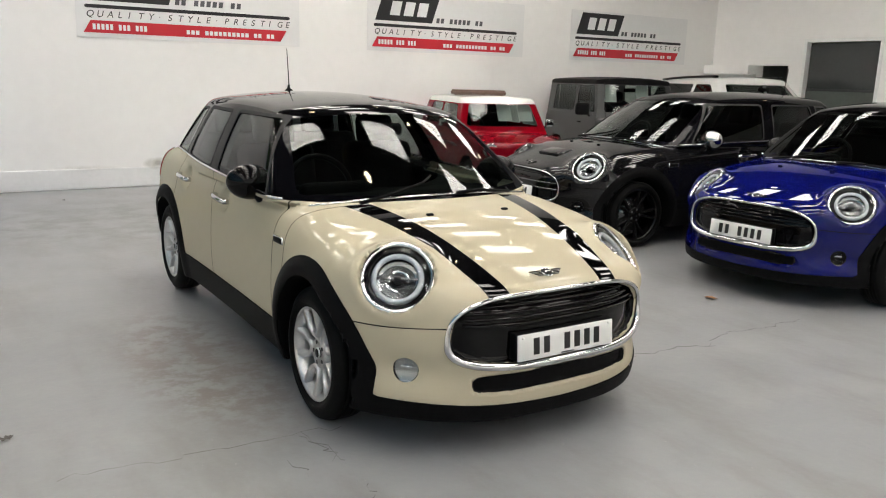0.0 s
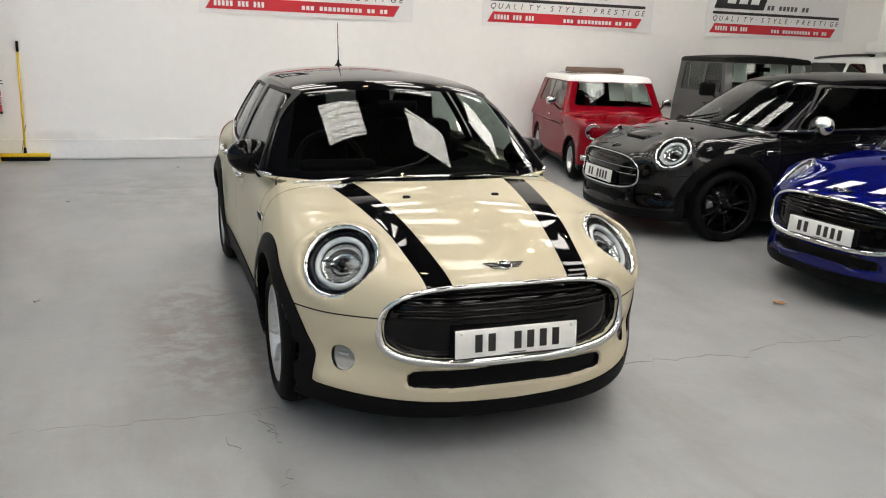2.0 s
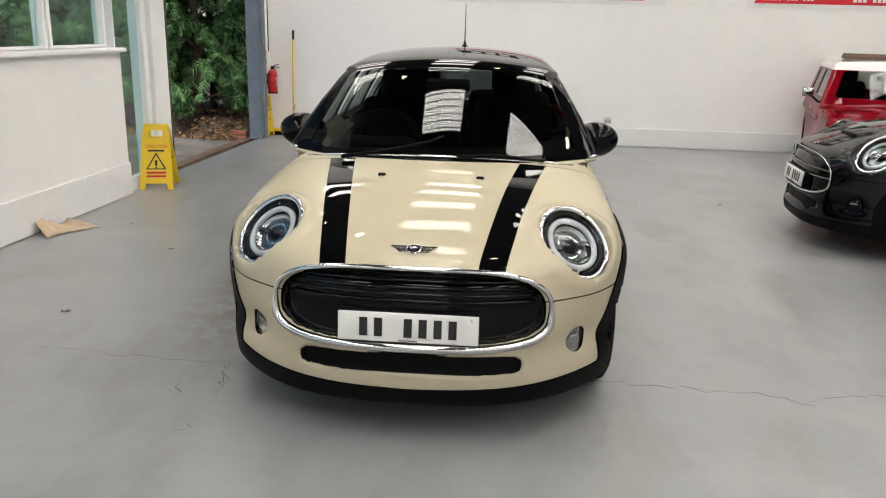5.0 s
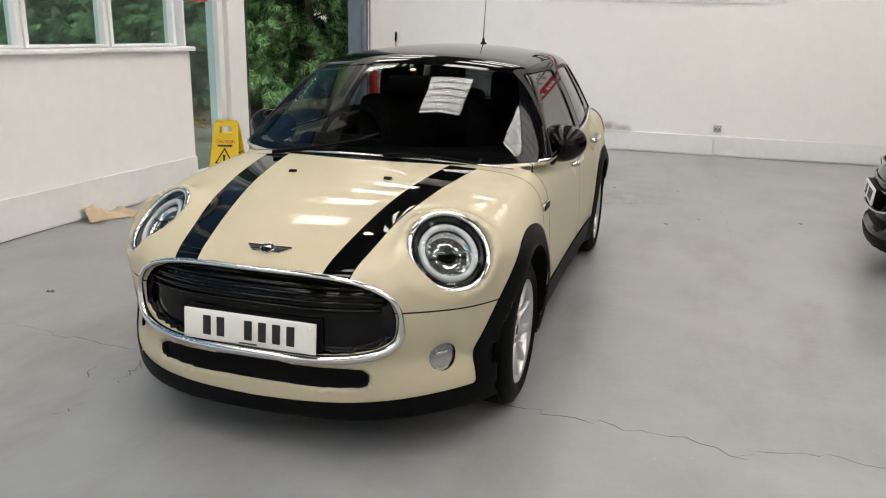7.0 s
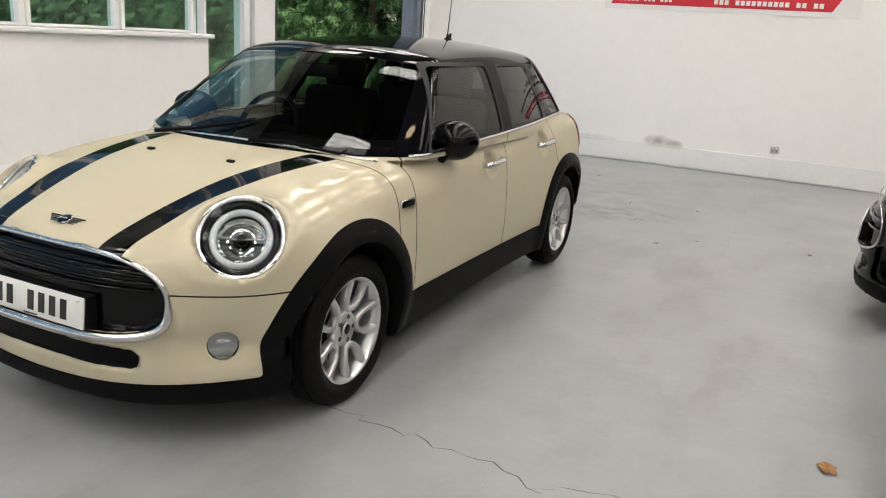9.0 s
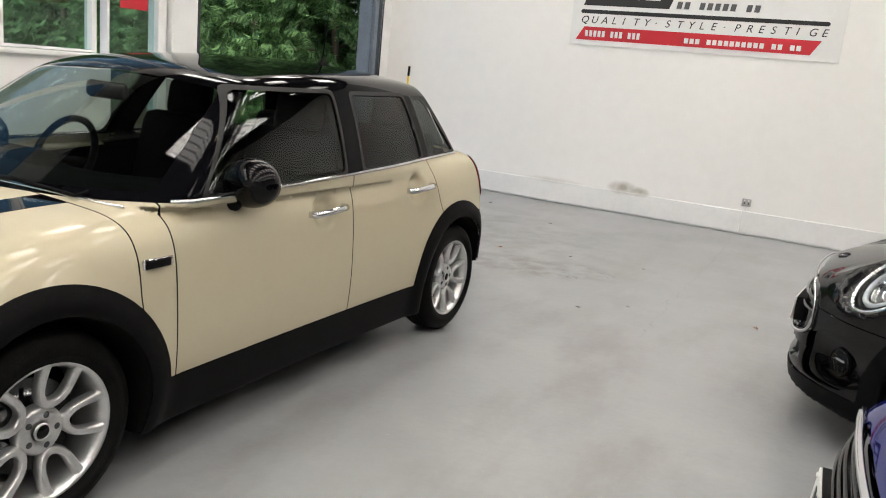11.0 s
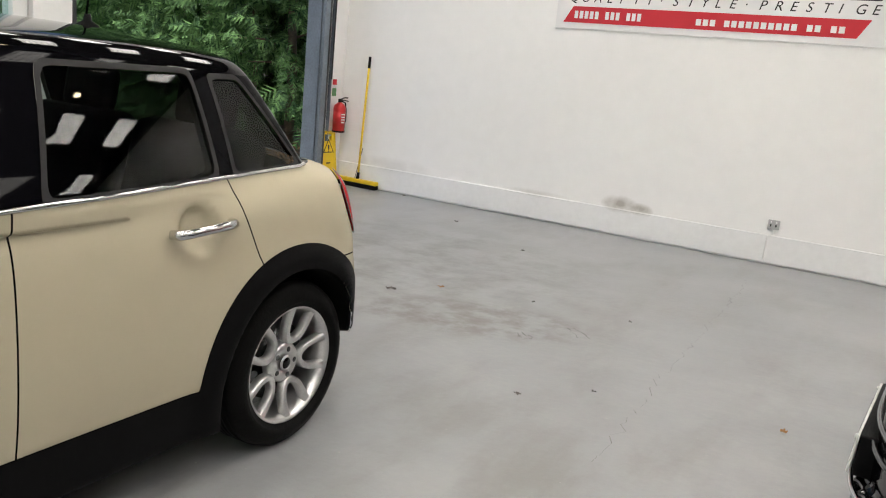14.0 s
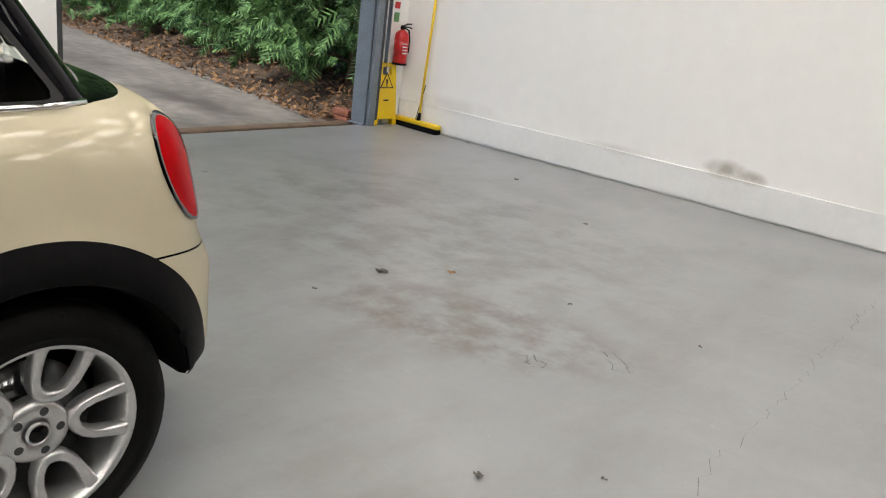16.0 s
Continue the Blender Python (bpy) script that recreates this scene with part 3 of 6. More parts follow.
# ---- smooth bodies from fields ----
def bend(xs, ys):
    """A smooth curve through a few stations."""
    xs, ys = np.array(xs, float), np.array(ys, float)
    # slopes of the cubic spline whose curvature is continuous
    n, h = len(xs), np.diff(xs)
    A, r = np.eye(n) * 2, np.zeros(n)
    A[0, 1] = A[-1, -2] = 1
    r[0], r[-1] = 3 * (ys[1] - ys[0]) / h[0], 3 * (ys[-1] - ys[-2]) / h[-1]
    for i in range(1, n - 1):
        A[i, i - 1], A[i, i], A[i, i + 1] = 1 / h[i - 1], 2 / h[i - 1] + 2 / h[i], 1 / h[i]
        r[i] = 3 * ((ys[i] - ys[i - 1]) / h[i - 1] ** 2 + (ys[i + 1] - ys[i]) / h[i] ** 2)
    sl = np.linalg.solve(A, r)

    def f(t):
        t = np.clip(t, xs[0], xs[-1])
        i = np.clip(np.searchsorted(xs, t) - 1, 0, len(xs) - 2)
        h = xs[i + 1] - xs[i]
        s = (t - xs[i]) / h
        return (2 * s**3 - 3 * s**2 + 1) * ys[i] + (s**3 - 2 * s**2 + s) * h * sl[i] + (3 * s**2 - 2 * s**3) * ys[i + 1] + (s**3 - s**2) * h * sl[i + 1]

    return f


def smax(a, b, k):
    h = np.maximum(k - np.abs(a - b), 0) / k
    return np.maximum(a, b) + h * h * h * k / 6


def smin(a, b, k):
    return -smax(-a, -b, k)


def step_up(t, a, b):
    s = np.clip((t - a) / (b - a), 0, 1)
    return s * s * (3 - 2 * s)


def slope(f, v, e):
    return np.stack([f(*(v + d).T) - f(*(v - d).T) for d in np.eye(3) * e], 1) / (2 * e)


def skin(f, lo, hi, h):
    """The zero surface of f as vertices and triangles (dual of a grid of step h), drawn onto the surface."""
    lo = np.array(lo, float)
    n = [int(math.ceil((b - a) / h)) + 1 for a, b in zip(lo, hi)]
    ax = [lo[i] + h * np.arange(n[i]) for i in range(3)]
    F = f(ax[0][:, None, None], ax[1][None, :, None], ax[2][None, None, :]) + np.zeros(n)
    S = F < 0
    corner = [(i, j, k) for i in (0, 1) for j in (0, 1) for k in (0, 1)]
    cut = lambda A, c: A[c[0]:n[0] - 1 + c[0], c[1]:n[1] - 1 + c[1], c[2]:n[2] - 1 + c[2]]
    total = sum(cut(S, c).astype(np.int8) for c in corner)
    cells = np.argwhere((total > 0) & (total < 8))
    index = -np.ones([m - 1 for m in n], int)
    index[tuple(cells.T)] = np.arange(len(cells))
    acc, cnt = np.zeros((len(cells), 3)), np.zeros(len(cells))
    for c in corner:
        for a in range(3):
            if c[a] == 0:
                d = list(c)
                d[a] = 1
                u, v = F[tuple((cells + c).T)], F[tuple((cells + d).T)]
                on = (u < 0) != (v < 0)
                t = np.where(on, u / np.where(on, u - v, 1), 0)
                p = cells + np.array(c, float)
                p[:, a] += t
                acc += p * on[:, None]
                cnt += on
    V = lo + h * acc / cnt[:, None]
    quads = []
    for a in range(3):
        b, c = (a + 1) % 3, (a + 2) % 3
        sl0, sl1 = [slice(1, -1)] * 3, [slice(1, -1)] * 3
        sl0[a], sl1[a] = slice(0, -1), slice(1, None)
        e = np.argwhere(S[tuple(sl0)] != S[tuple(sl1)])
        off = np.ones(3, int)
        off[a] = 0
        e = e + off
        inside = S[tuple(e.T)]
        q = []
        for db, dc in ((1, 1), (0, 1), (0, 0), (1, 0)):
            g = e.copy()
            g[:, b] -= db
            g[:, c] -= dc
            q.append(index[tuple(g.T)])
        q = np.stack(q, 1)
        q[~inside] = q[~inside][:, ::-1]
        quads.append(q)
    Q = np.concatenate(quads)
    for _ in range(3):
        g = slope(f, V, 1e-3)
        V = V - np.clip(f(*V.T) / np.maximum((g * g).sum(1), 0.05), -0.4 * h, 0.4 * h)[:, None] * g
    return V, np.concatenate([Q[:, [0, 1, 2]], Q[:, [0, 2, 3]]])


def split(V, T, g):
    """Cuts triangles along g = 0. Gives all vertices, those triangles with g < 0, and the rest."""
    val = g(*V.T) + np.zeros(len(V))
    pos = val[T] >= 0
    k = pos.sum(1)
    neg_t, pos_t, mix = T[k == 0], T[k == 3], T[(k == 1) | (k == 2)]
    if not len(mix):
        return V, neg_t, pos_t
    mp = val[mix] >= 0
    lone_pos = mp.sum(1) == 1
    lone = np.where(lone_pos, mp.argmax(1), (~mp).argmax(1))
    r = np.arange(len(mix))
    a, b, c = mix[r, lone], mix[r, (lone + 1) % 3], mix[r, (lone + 2) % 3]
    edges = np.sort(np.concatenate([np.stack([a, b], 1), np.stack([a, c], 1)]), axis=1)
    uniq, inv = np.unique(edges, axis=0, return_inverse=True)
    inv = inv.reshape(-1)
    v0, v1 = val[uniq[:, 0]], val[uniq[:, 1]]
    t = v0 / (v0 - v1)
    P = V[uniq[:, 0]] * (1 - t[:, None]) + V[uniq[:, 1]] * t[:, None]
    p, q = inv[:len(mix)] + len(V), inv[len(mix):] + len(V)
    one = np.stack([a, p, q], 1)
    two = np.concatenate([np.stack([p, b, c], 1), np.stack([p, c, q], 1)])
    lp2 = np.concatenate([lone_pos, lone_pos])
    neg_t = np.concatenate([neg_t, one[~lone_pos], two[lp2]])
    pos_t = np.concatenate([pos_t, one[lone_pos], two[~lp2]])
    return np.concatenate([V, P]), neg_t, pos_t


class Shell:
    """A skinned field from which named panels are taken one after another."""

    def __init__(self, f, lo, hi, h):
        self.f = f
        self.V, self.T = skin(f, lo, hi, h)

    def take(self, g):
        self.V, a, self.T = split(self.V, self.T, g)
        return a

    def divide(self, tris, g):
        self.V, a, b = split(self.V, tris, g)
        return a, b

    def panel(self, name, tris, material, parent, label="", sink=0.0, flip=False):
        if not len(tris):
            return None
        used, inv = np.unique(tris, return_inverse=True)
        P, F = self.V[used], inv.reshape(-1, 3)
        N = slope(self.f, P, 5e-3)
        N /= np.maximum(np.linalg.norm(N, axis=1), 1e-6)[:, None]
        P = P - N * sink
        if flip:
            F, N = F[:, ::-1], -N
        me = bpy.data.meshes.new(name)
        me.from_pydata(P.tolist(), [], F.tolist())
        me.materials.append(material)
        me.polygons.foreach_set("use_smooth", [True] * len(me.polygons))
        me.normals_split_custom_set_from_vertices(N.tolist())
        ob = new(name, me)
        ob.parent = parent
        if label:
            ob["label"] = label
        return ob


def first_hit(f, p, d, reach=0.8, steps=80):
    """Where the line from p along d first enters the body."""
    p, d = np.array(p, float), np.array(d, float)
    t = np.linspace(0, reach, steps)
    v = f(*(p[:, None] + d[:, None] * t))
    k = np.argmax(v < 0)
    t = np.linspace(t[max(k - 1, 0)], t[k], 24)
    v = f(*(p[:, None] + d[:, None] * t))
    k = max(int(np.argmax(v < 0)), 1)
    b = t[k - 1] + (t[k] - t[k - 1]) * v[k - 1] / (v[k - 1] - v[k])
    return Vector(p + d * b)


# ---- wheels ----
def wheel_parts(parent, at, side, radius, width, rim_r, rim_mat, style):
    """A wheel whose outer face looks along x by side (+1 or -1)."""
    m = pose(*at, 0, 90 * side, 0)
    w = part("wheel", wheel_rim(rim_r, width, style), rim_mat, parent, m=m)
    spokes(w, rim_r, width, style, rim_mat)
    R, r, h = radius, rim_r, width / 2
    prof = [(r - 0.012, -h + 0.01), (r + 0.012, -h), (R - 0.045, -h), (R - 0.012, -h + 0.02), (R - 0.002, -h + 0.045)]
    for k in range(4):
        z = -h + 0.05 + (2 * h - 0.1) * (k + 0.5) / 4
        d = (2 * h - 0.1) / 8
        prof += [(R, z - d * 0.75), (R, z + d * 0.75), (R - 0.007, z + d * 0.8), (R - 0.007, z + d * 0.98)]
    prof += [(R - 0.002, h - 0.045), (R - 0.012, h - 0.02), (R - 0.045, h - 0.002), (R - 0.07, h + 0.002), (r + 0.02, h - 0.002), (r + 0.004, h - 0.008), (r - 0.008, h - 0.016)]
    part("cap_ring", lathe([(0.022, h - 0.040), (0.022, h - 0.0335), (0.026, h - 0.033), (0.028, h - 0.040)], 24), rim_mat, w)
    part("tyre", lathe(prof, 56), M_RUBBER, w)
    part("centre_cap", lathe([(0.0, h - 0.032), (0.018, h - 0.033), (0.0215, h - 0.036), (0.022, h - 0.05)], 24), M_BLACK, w)
    part("brake_disc", lathe([(0.0, h - 0.10), (rim_r * 0.68, h - 0.10), (rim_r * 0.68, h - 0.115)], 28), M_DARKCHROME, w)
    for k in range(5):
        a = math.pi / 2 + 2 * math.pi * k / 5
        part("wheel_bolt", lathe([(0.0, h - 0.040), (0.009, h - 0.0395), (0.0115, h - 0.042), (0.0115, h - 0.07)], 10, m=pose(0.050 * math.cos(a), 0.050 * math.sin(a), 0)), M_DARKMETAL, w)
    return w


def wheel_rim(r, width, style):
    h = width / 2
    bm = lathe([(r - 0.02, -h + 0.02), (r - 0.03, 0.0), (r - 0.024, h - 0.055), (r - 0.016, h - 0.028), (r - 0.008, h - 0.013), (r + 0.003, h - 0.010), (r + 0.004, h - 0.02)], 56)
    lathe([(0.0, h - 0.048), (0.030, h - 0.048), (0.038, h - 0.040), (0.066, h - 0.042), (0.075, h - 0.050), (0.078, h - 0.08)], 40, bm)
    bmesh.ops.recalc_face_normals(bm, faces=bm.faces[:])
    return bm


def spoke_bar(pts, wide, thick):
    """A bar with a rounded upper face along (radius, angle, height) stations."""
    bm = bmesh.new()
    rings = []
    for i, (rr, aa, hh) in enumerate(pts):
        p = Vector((rr * math.cos(aa), rr * math.sin(aa), hh))
        j, k = max(i - 1, 0), min(i + 1, len(pts) - 1)
        d = (Vector((pts[k][0] * math.cos(pts[k][1]), pts[k][0] * math.sin(pts[k][1]), 0)) - Vector((pts[j][0] * math.cos(pts[j][1]), pts[j][0] * math.sin(pts[j][1]), 0))).normalized()
        t = Vector((-d.y, d.x, 0)) * wide[i]
        rings.append([bm.verts.new(p + q) for q in (-t + Vector((0, 0, -thick)), -t * 0.95 + Vector((0, 0, -0.006)), -t * 0.6, t * 0.6, t * 0.95 + Vector((0, 0, -0.006)), t + Vector((0, 0, -thick)))])
    for a, b in zip(rings, rings[1:]):
        for q in range(6):
            bm.faces.new((a[q], b[q], b[(q + 1) % 6], a[(q + 1) % 6]))
    bmesh.ops.recalc_face_normals(bm, faces=bm.faces[:])
    return bm


SPOKES = {}


def spokes(w, r, width, style, material):
    """Five forked spokes, or five pairs, under a wheel; alike spokes share their mesh."""
    h = width / 2
    for sg in (-1, 1) if style != "twin" else (1,):
        key = (r, width, style, sg, material.name)
        if key not in SPOKES:
            a = math.pi / 2
            if style == "twin":
                arm = [(r - 0.005, 0.275, h - 0.018), (r - 0.022, 0.285, h - 0.020), (0.165, 0.315, h - 0.024), (0.135, 0.345, h - 0.028), (0.110, 0.33, h - 0.032), (0.093, 0.25, h - 0.036), (0.084, 0.12, h - 0.038)]
                pts = [(q, a - v, z) for q, v, z in arm] + [(0.082, a, h - 0.0385)] + [(q, a + v, z) for q, v, z in arm[::-1]]
                wide = [0.022, 0.0155, 0.0135, 0.0130, 0.0130, 0.0135, 0.0145]
                bm = spoke_bar(pts, wide + [0.015] + wide[::-1], 0.032)
            else:
                bm = spoke_bar([(0.05, a + sg * 0.12, h - 0.05), (0.12, a + sg * 0.16, h - 0.04), (r - 0.012, a + sg * 0.20, h - 0.026)], [0.016, 0.013, 0.016], 0.035)
            me = bpy.data.meshes.new("spoke")
            bm.to_mesh(me)
            bm.free()
            me.materials.append(material)
            me.polygons.foreach_set("use_smooth", [True] * len(me.polygons))
            me.set_sharp_from_angle(angle=radians(50))
            SPOKES[key] = me
        for k in range(5):
            ob = new("spoke", SPOKES[key])
            ob.parent = w
            ob.matrix_basis = pose(0, 0, 0, 0, 0, 72 * k)


def number_plate(parent, m, back=M_PLATE):
    """A white plate whose characters are plain bars."""
    p = part("number_plate", box((0.52, 0.008, 0.111), bevel=0.003), back, parent, "white number plate", m=m)
    x = -0.165
    for k in range(7):
        if k != 4 - 2:
            part("character_bar", box((0.030, 0.003, 0.070), (x, -0.005, 0)), M_PLATEINK, p, smooth=False)
        x += 0.055
    part("small_bar", box((0.07, 0.003, 0.004), (0, -0.005, -0.048)), M_PLATEINK, p, smooth=False)
    for sx in (-0.235, 0.235):
        part("screw_cap", lathe([(0.0, 0.006), (0.006, 0.005), (0.007, 0.0)], 10, m=pose(sx, -0.004, 0.042, 90)), M_PLATE, p)


def winged_badge(parent, m):
    """A round black badge between two ribbed chrome wings."""
    b = part("badge", lathe([(0.0, 0.010), (0.02, 0.009), (0.0255, 0.006), (0.027, 0.0)], 24, m=pose(0, 0, 0, 90)), M_BLACK, parent, "black round badge with chrome wings", m=m)
    part("badge_ring", tube([(0.0265 * math.cos(a), -0.004, 0.0265 * math.sin(a)) for a in np.linspace(0, 2 * math.pi, 24, endpoint=False)], 0.003, 6, True), M_CHROME, b)
    part("badge_bar", box((0.03, 0.003, 0.008), (0, -0.0105, 0), 0.001), M_CHROME, b)
    for sg in (-1, 1):
        for k in range(4):
            z = 0.016 - k * 0.010
            ln = 0.062 - 0.010 * k
            part("wing", box((ln, 0.004, 0.0055), (sg * (0.026 + ln / 2), -0.002, z), 0.0015), M_DARKCHROME if k % 2 else M_BLACK, b)


# ---- modern hatchback ----
HOOD = bend([-0.15, 0.0, 0.06, 0.13, 0.25, 0.4, 0.6, 0.78, 1.0, 1.2, 2.3, 3.2, 3.6, 3.85, 4.1], [0.54, 0.655, 0.70, 0.735, 0.782, 0.832, 0.885, 0.918, 0.945, 0.96, 1.035, 1.06, 1.05, 0.985, 0.82])
BELT = bend([0.9, 1.3, 2.3, 3.1, 3.6, 4.2], [0.925, 0.94, 0.972, 1.0, 1.012, 1.015])
def SIDE(z):
    d = z - 0.5
    return 0.836 - np.where(d > 0, 0.21, 0.38) * d * d

PLAN = bend([0.0, 0.5, 1.0, 1.6, 2.6, 3.3, 3.7, 4.0], [1.0, 1.005, 1.0, 0.99, 0.99, 1.0, 0.985, 0.95])
ROOFLINE = bend([1.2, 1.6, 1.9, 2.3, 2.8, 3.2, 3.5, 3.8], [1.27, 1.367, 1.411, 1.438, 1.44, 1.422, 1.388, 1.33])


LAMP = Vector((0.614, 0.368, 0.741))
LAMP_N = Vector((math.sin(radians(33)) * math.cos(radians(42)), -math.cos(radians(33)) * math.cos(radians(42)), math.sin(radians(42))))
LAMP_V = (Vector((0, 0, 1)) - LAMP_N * LAMP_N.z).normalized()
LAMP_U = Vector((math.cos(radians(33)), math.sin(radians(33)), 0))
LAMP_A, LAMP_B = 0.154, 0.164


def grille_shape(ax, z, a, up, down):
    """Below 0 inside a wide mouth: sloping shoulders above, square corners below."""
    d = z - 0.535
    return np.where(d > 0, (ax / a) ** 4.2 + (np.maximum(d, 0) / up) ** 2.6, (ax / a) ** 4.6 + (np.maximum(-d, 0) / down) ** 3.4) - 1


def hatch_field(long=1.0, front_axle=0.755, rear_axle=3.315, arch=0.358, zc=0.31, lift=0.0):
    def warp(y):
        return np.where(y < 1.5, y, 1.5 + (y - 1.5) / long)

    def f(x, y, z):
        ax, yw = np.abs(x), warp(y)
        z = z - lift
        u = ax / 0.86
        nose = 0.52 * u**3.0
        top = HOOD(yw - 0.4 * nose * (1 - step_up(yw, 0.35, 1.05))) - (0.025 + 0.02 * step_up(yw, 0.5, 0.95)) * (ax / 0.7) ** 2
        w = SIDE(z) * PLAN(yw)
        for ya in (front_axle, rear_axle):
            d = np.sqrt((y - ya) ** 2 + (z + lift - zc) ** 2)
            w = w + 0.024 * np.exp(-((d - 0.39) / 0.058) ** 2)
        front = nose + 0.30 * np.maximum(z - 0.52, 0) ** 1.6 + 0.5 * np.maximum(0.3 - z, 0) ** 1.6 - yw
        up = step_up(z, 0.56, 0.70)
        rear = yw - (3.97 - (0.32 - 0.11 * up) * u**4.2 - up * (0.05 + 0.05 * u**2) - 0.28 * np.maximum(z - 0.68, 0) ** 1.2 - 0.25 * np.maximum(0.35 - z, 0))
        low = smax(smax(ax - w, z - top, 0.22), smax(front, rear, 0.03), 0.13)
        low = smax(low, 0.17 + 0.19 * step_up(yw, 3.5, 3.76) - z, 0.03)
        screen = (1.015 + (z - 0.94) * 1.55 + 0.21 * (ax / 0.65) ** 2 - yw) * 0.542
        dz = np.maximum(z - 0.985, -0.02)
        glass_w = 0.785 - 0.43 * dz - 0.34 * np.maximum(dz, 0) ** 2 - 0.075 * step_up(yw, 2.5, 3.7)
        side = (ax - glass_w) * 0.88
        roof = z - (ROOFLINE(yw) - 0.055 * (ax / 0.55) ** 2)
        hatch = (yw - (3.74 - (z - 0.98) * 0.74 - 0.15 * (ax / 0.6) ** 2)) * 0.8
        cab = smax(smax(screen, side, 0.05), smax(roof, hatch, 0.07), 0.075)
        cab = np.maximum(cab, 0.92 - z)
        out = smin(low, cab, 0.018)
        for ya in (front_axle, rear_axle):
            d = np.sqrt((y - ya) ** 2 + (z + lift - zc) ** 2)
            out = smax(out, -np.maximum(d - arch, 0.55 - ax), 0.012)
        # flat upright sockets for the headlamps
        dx, dy, dz = ax - LAMP.x, yw - LAMP.y, z - LAMP.z
        p, q = dx * LAMP_U.x + dy * LAMP_U.y, dx * LAMP_V.x + dy * LAMP_V.y + dz * LAMP_V.z
        s = dx * LAMP_N.x + dy * LAMP_N.y + dz * LAMP_N.z
        rim_d = (np.sqrt((p / LAMP_A) ** 2 + (q / LAMP_B) ** 2) - 1) * 0.155
        stub = smax(smax(s, rim_d - 0.012, 0.035), -s - 0.25, 0.02)
        out = smin(out, stub, 0.15)
        out = smax(out, -smax(rim_d - 0.004, -s, 0.012), 0.012)
        # recesses for the grille and the lower intake, dished fog-lamp corners
        g = grille_shape(ax, z, 0.51, 0.152, 0.116)
        out = out + 0.032 * (1 - step_up(g, -0.12, 0.0)) * (y < 0.6)
        g = (ax / 0.43) ** 8 + (np.abs(z - 0.335) / 0.044) ** 4 - 1
        out = out + 0.03 * (1 - step_up(g, -0.35, 0.0)) * (y < 0.5)
        g = ((ax - 0.64) / 0.15) ** 2 + ((z - 0.384) / 0.085) ** 2
        out = out + 0.046 * np.exp(-g * 1.6) * (y < 0.7)
        for hy, hz in ((2.12, 0.832), (2.91 if long == 1.0 else 3.17, 0.866)):
            out = out + 0.040 * np.exp(-(((y - hy) / 0.070) ** 2 + ((z - hz + 0.004) / 0.060) ** 2) ** 2) * (ax > 0.6)
        return out

    f.warp, f.long = warp, long
    return f


def window_shape(y0, y1, z0, z1, lean0, lean1, k=0.05):
    """Side glass between two leaning posts: y0 and y1 at the belt, and how far each leans back by height."""
    def g(x, y, z):
        b = BELT(y)
        a1 = (y0 + lean0 * (z - b)) - y
        a2 = y - (y1 + lean1 * (z - b))
        s = smax(smax(a1, a2, k), smax(b + z0 - z, z - z1, k), k)
        return np.maximum(s, 0.45 - np.abs(x))
    return g


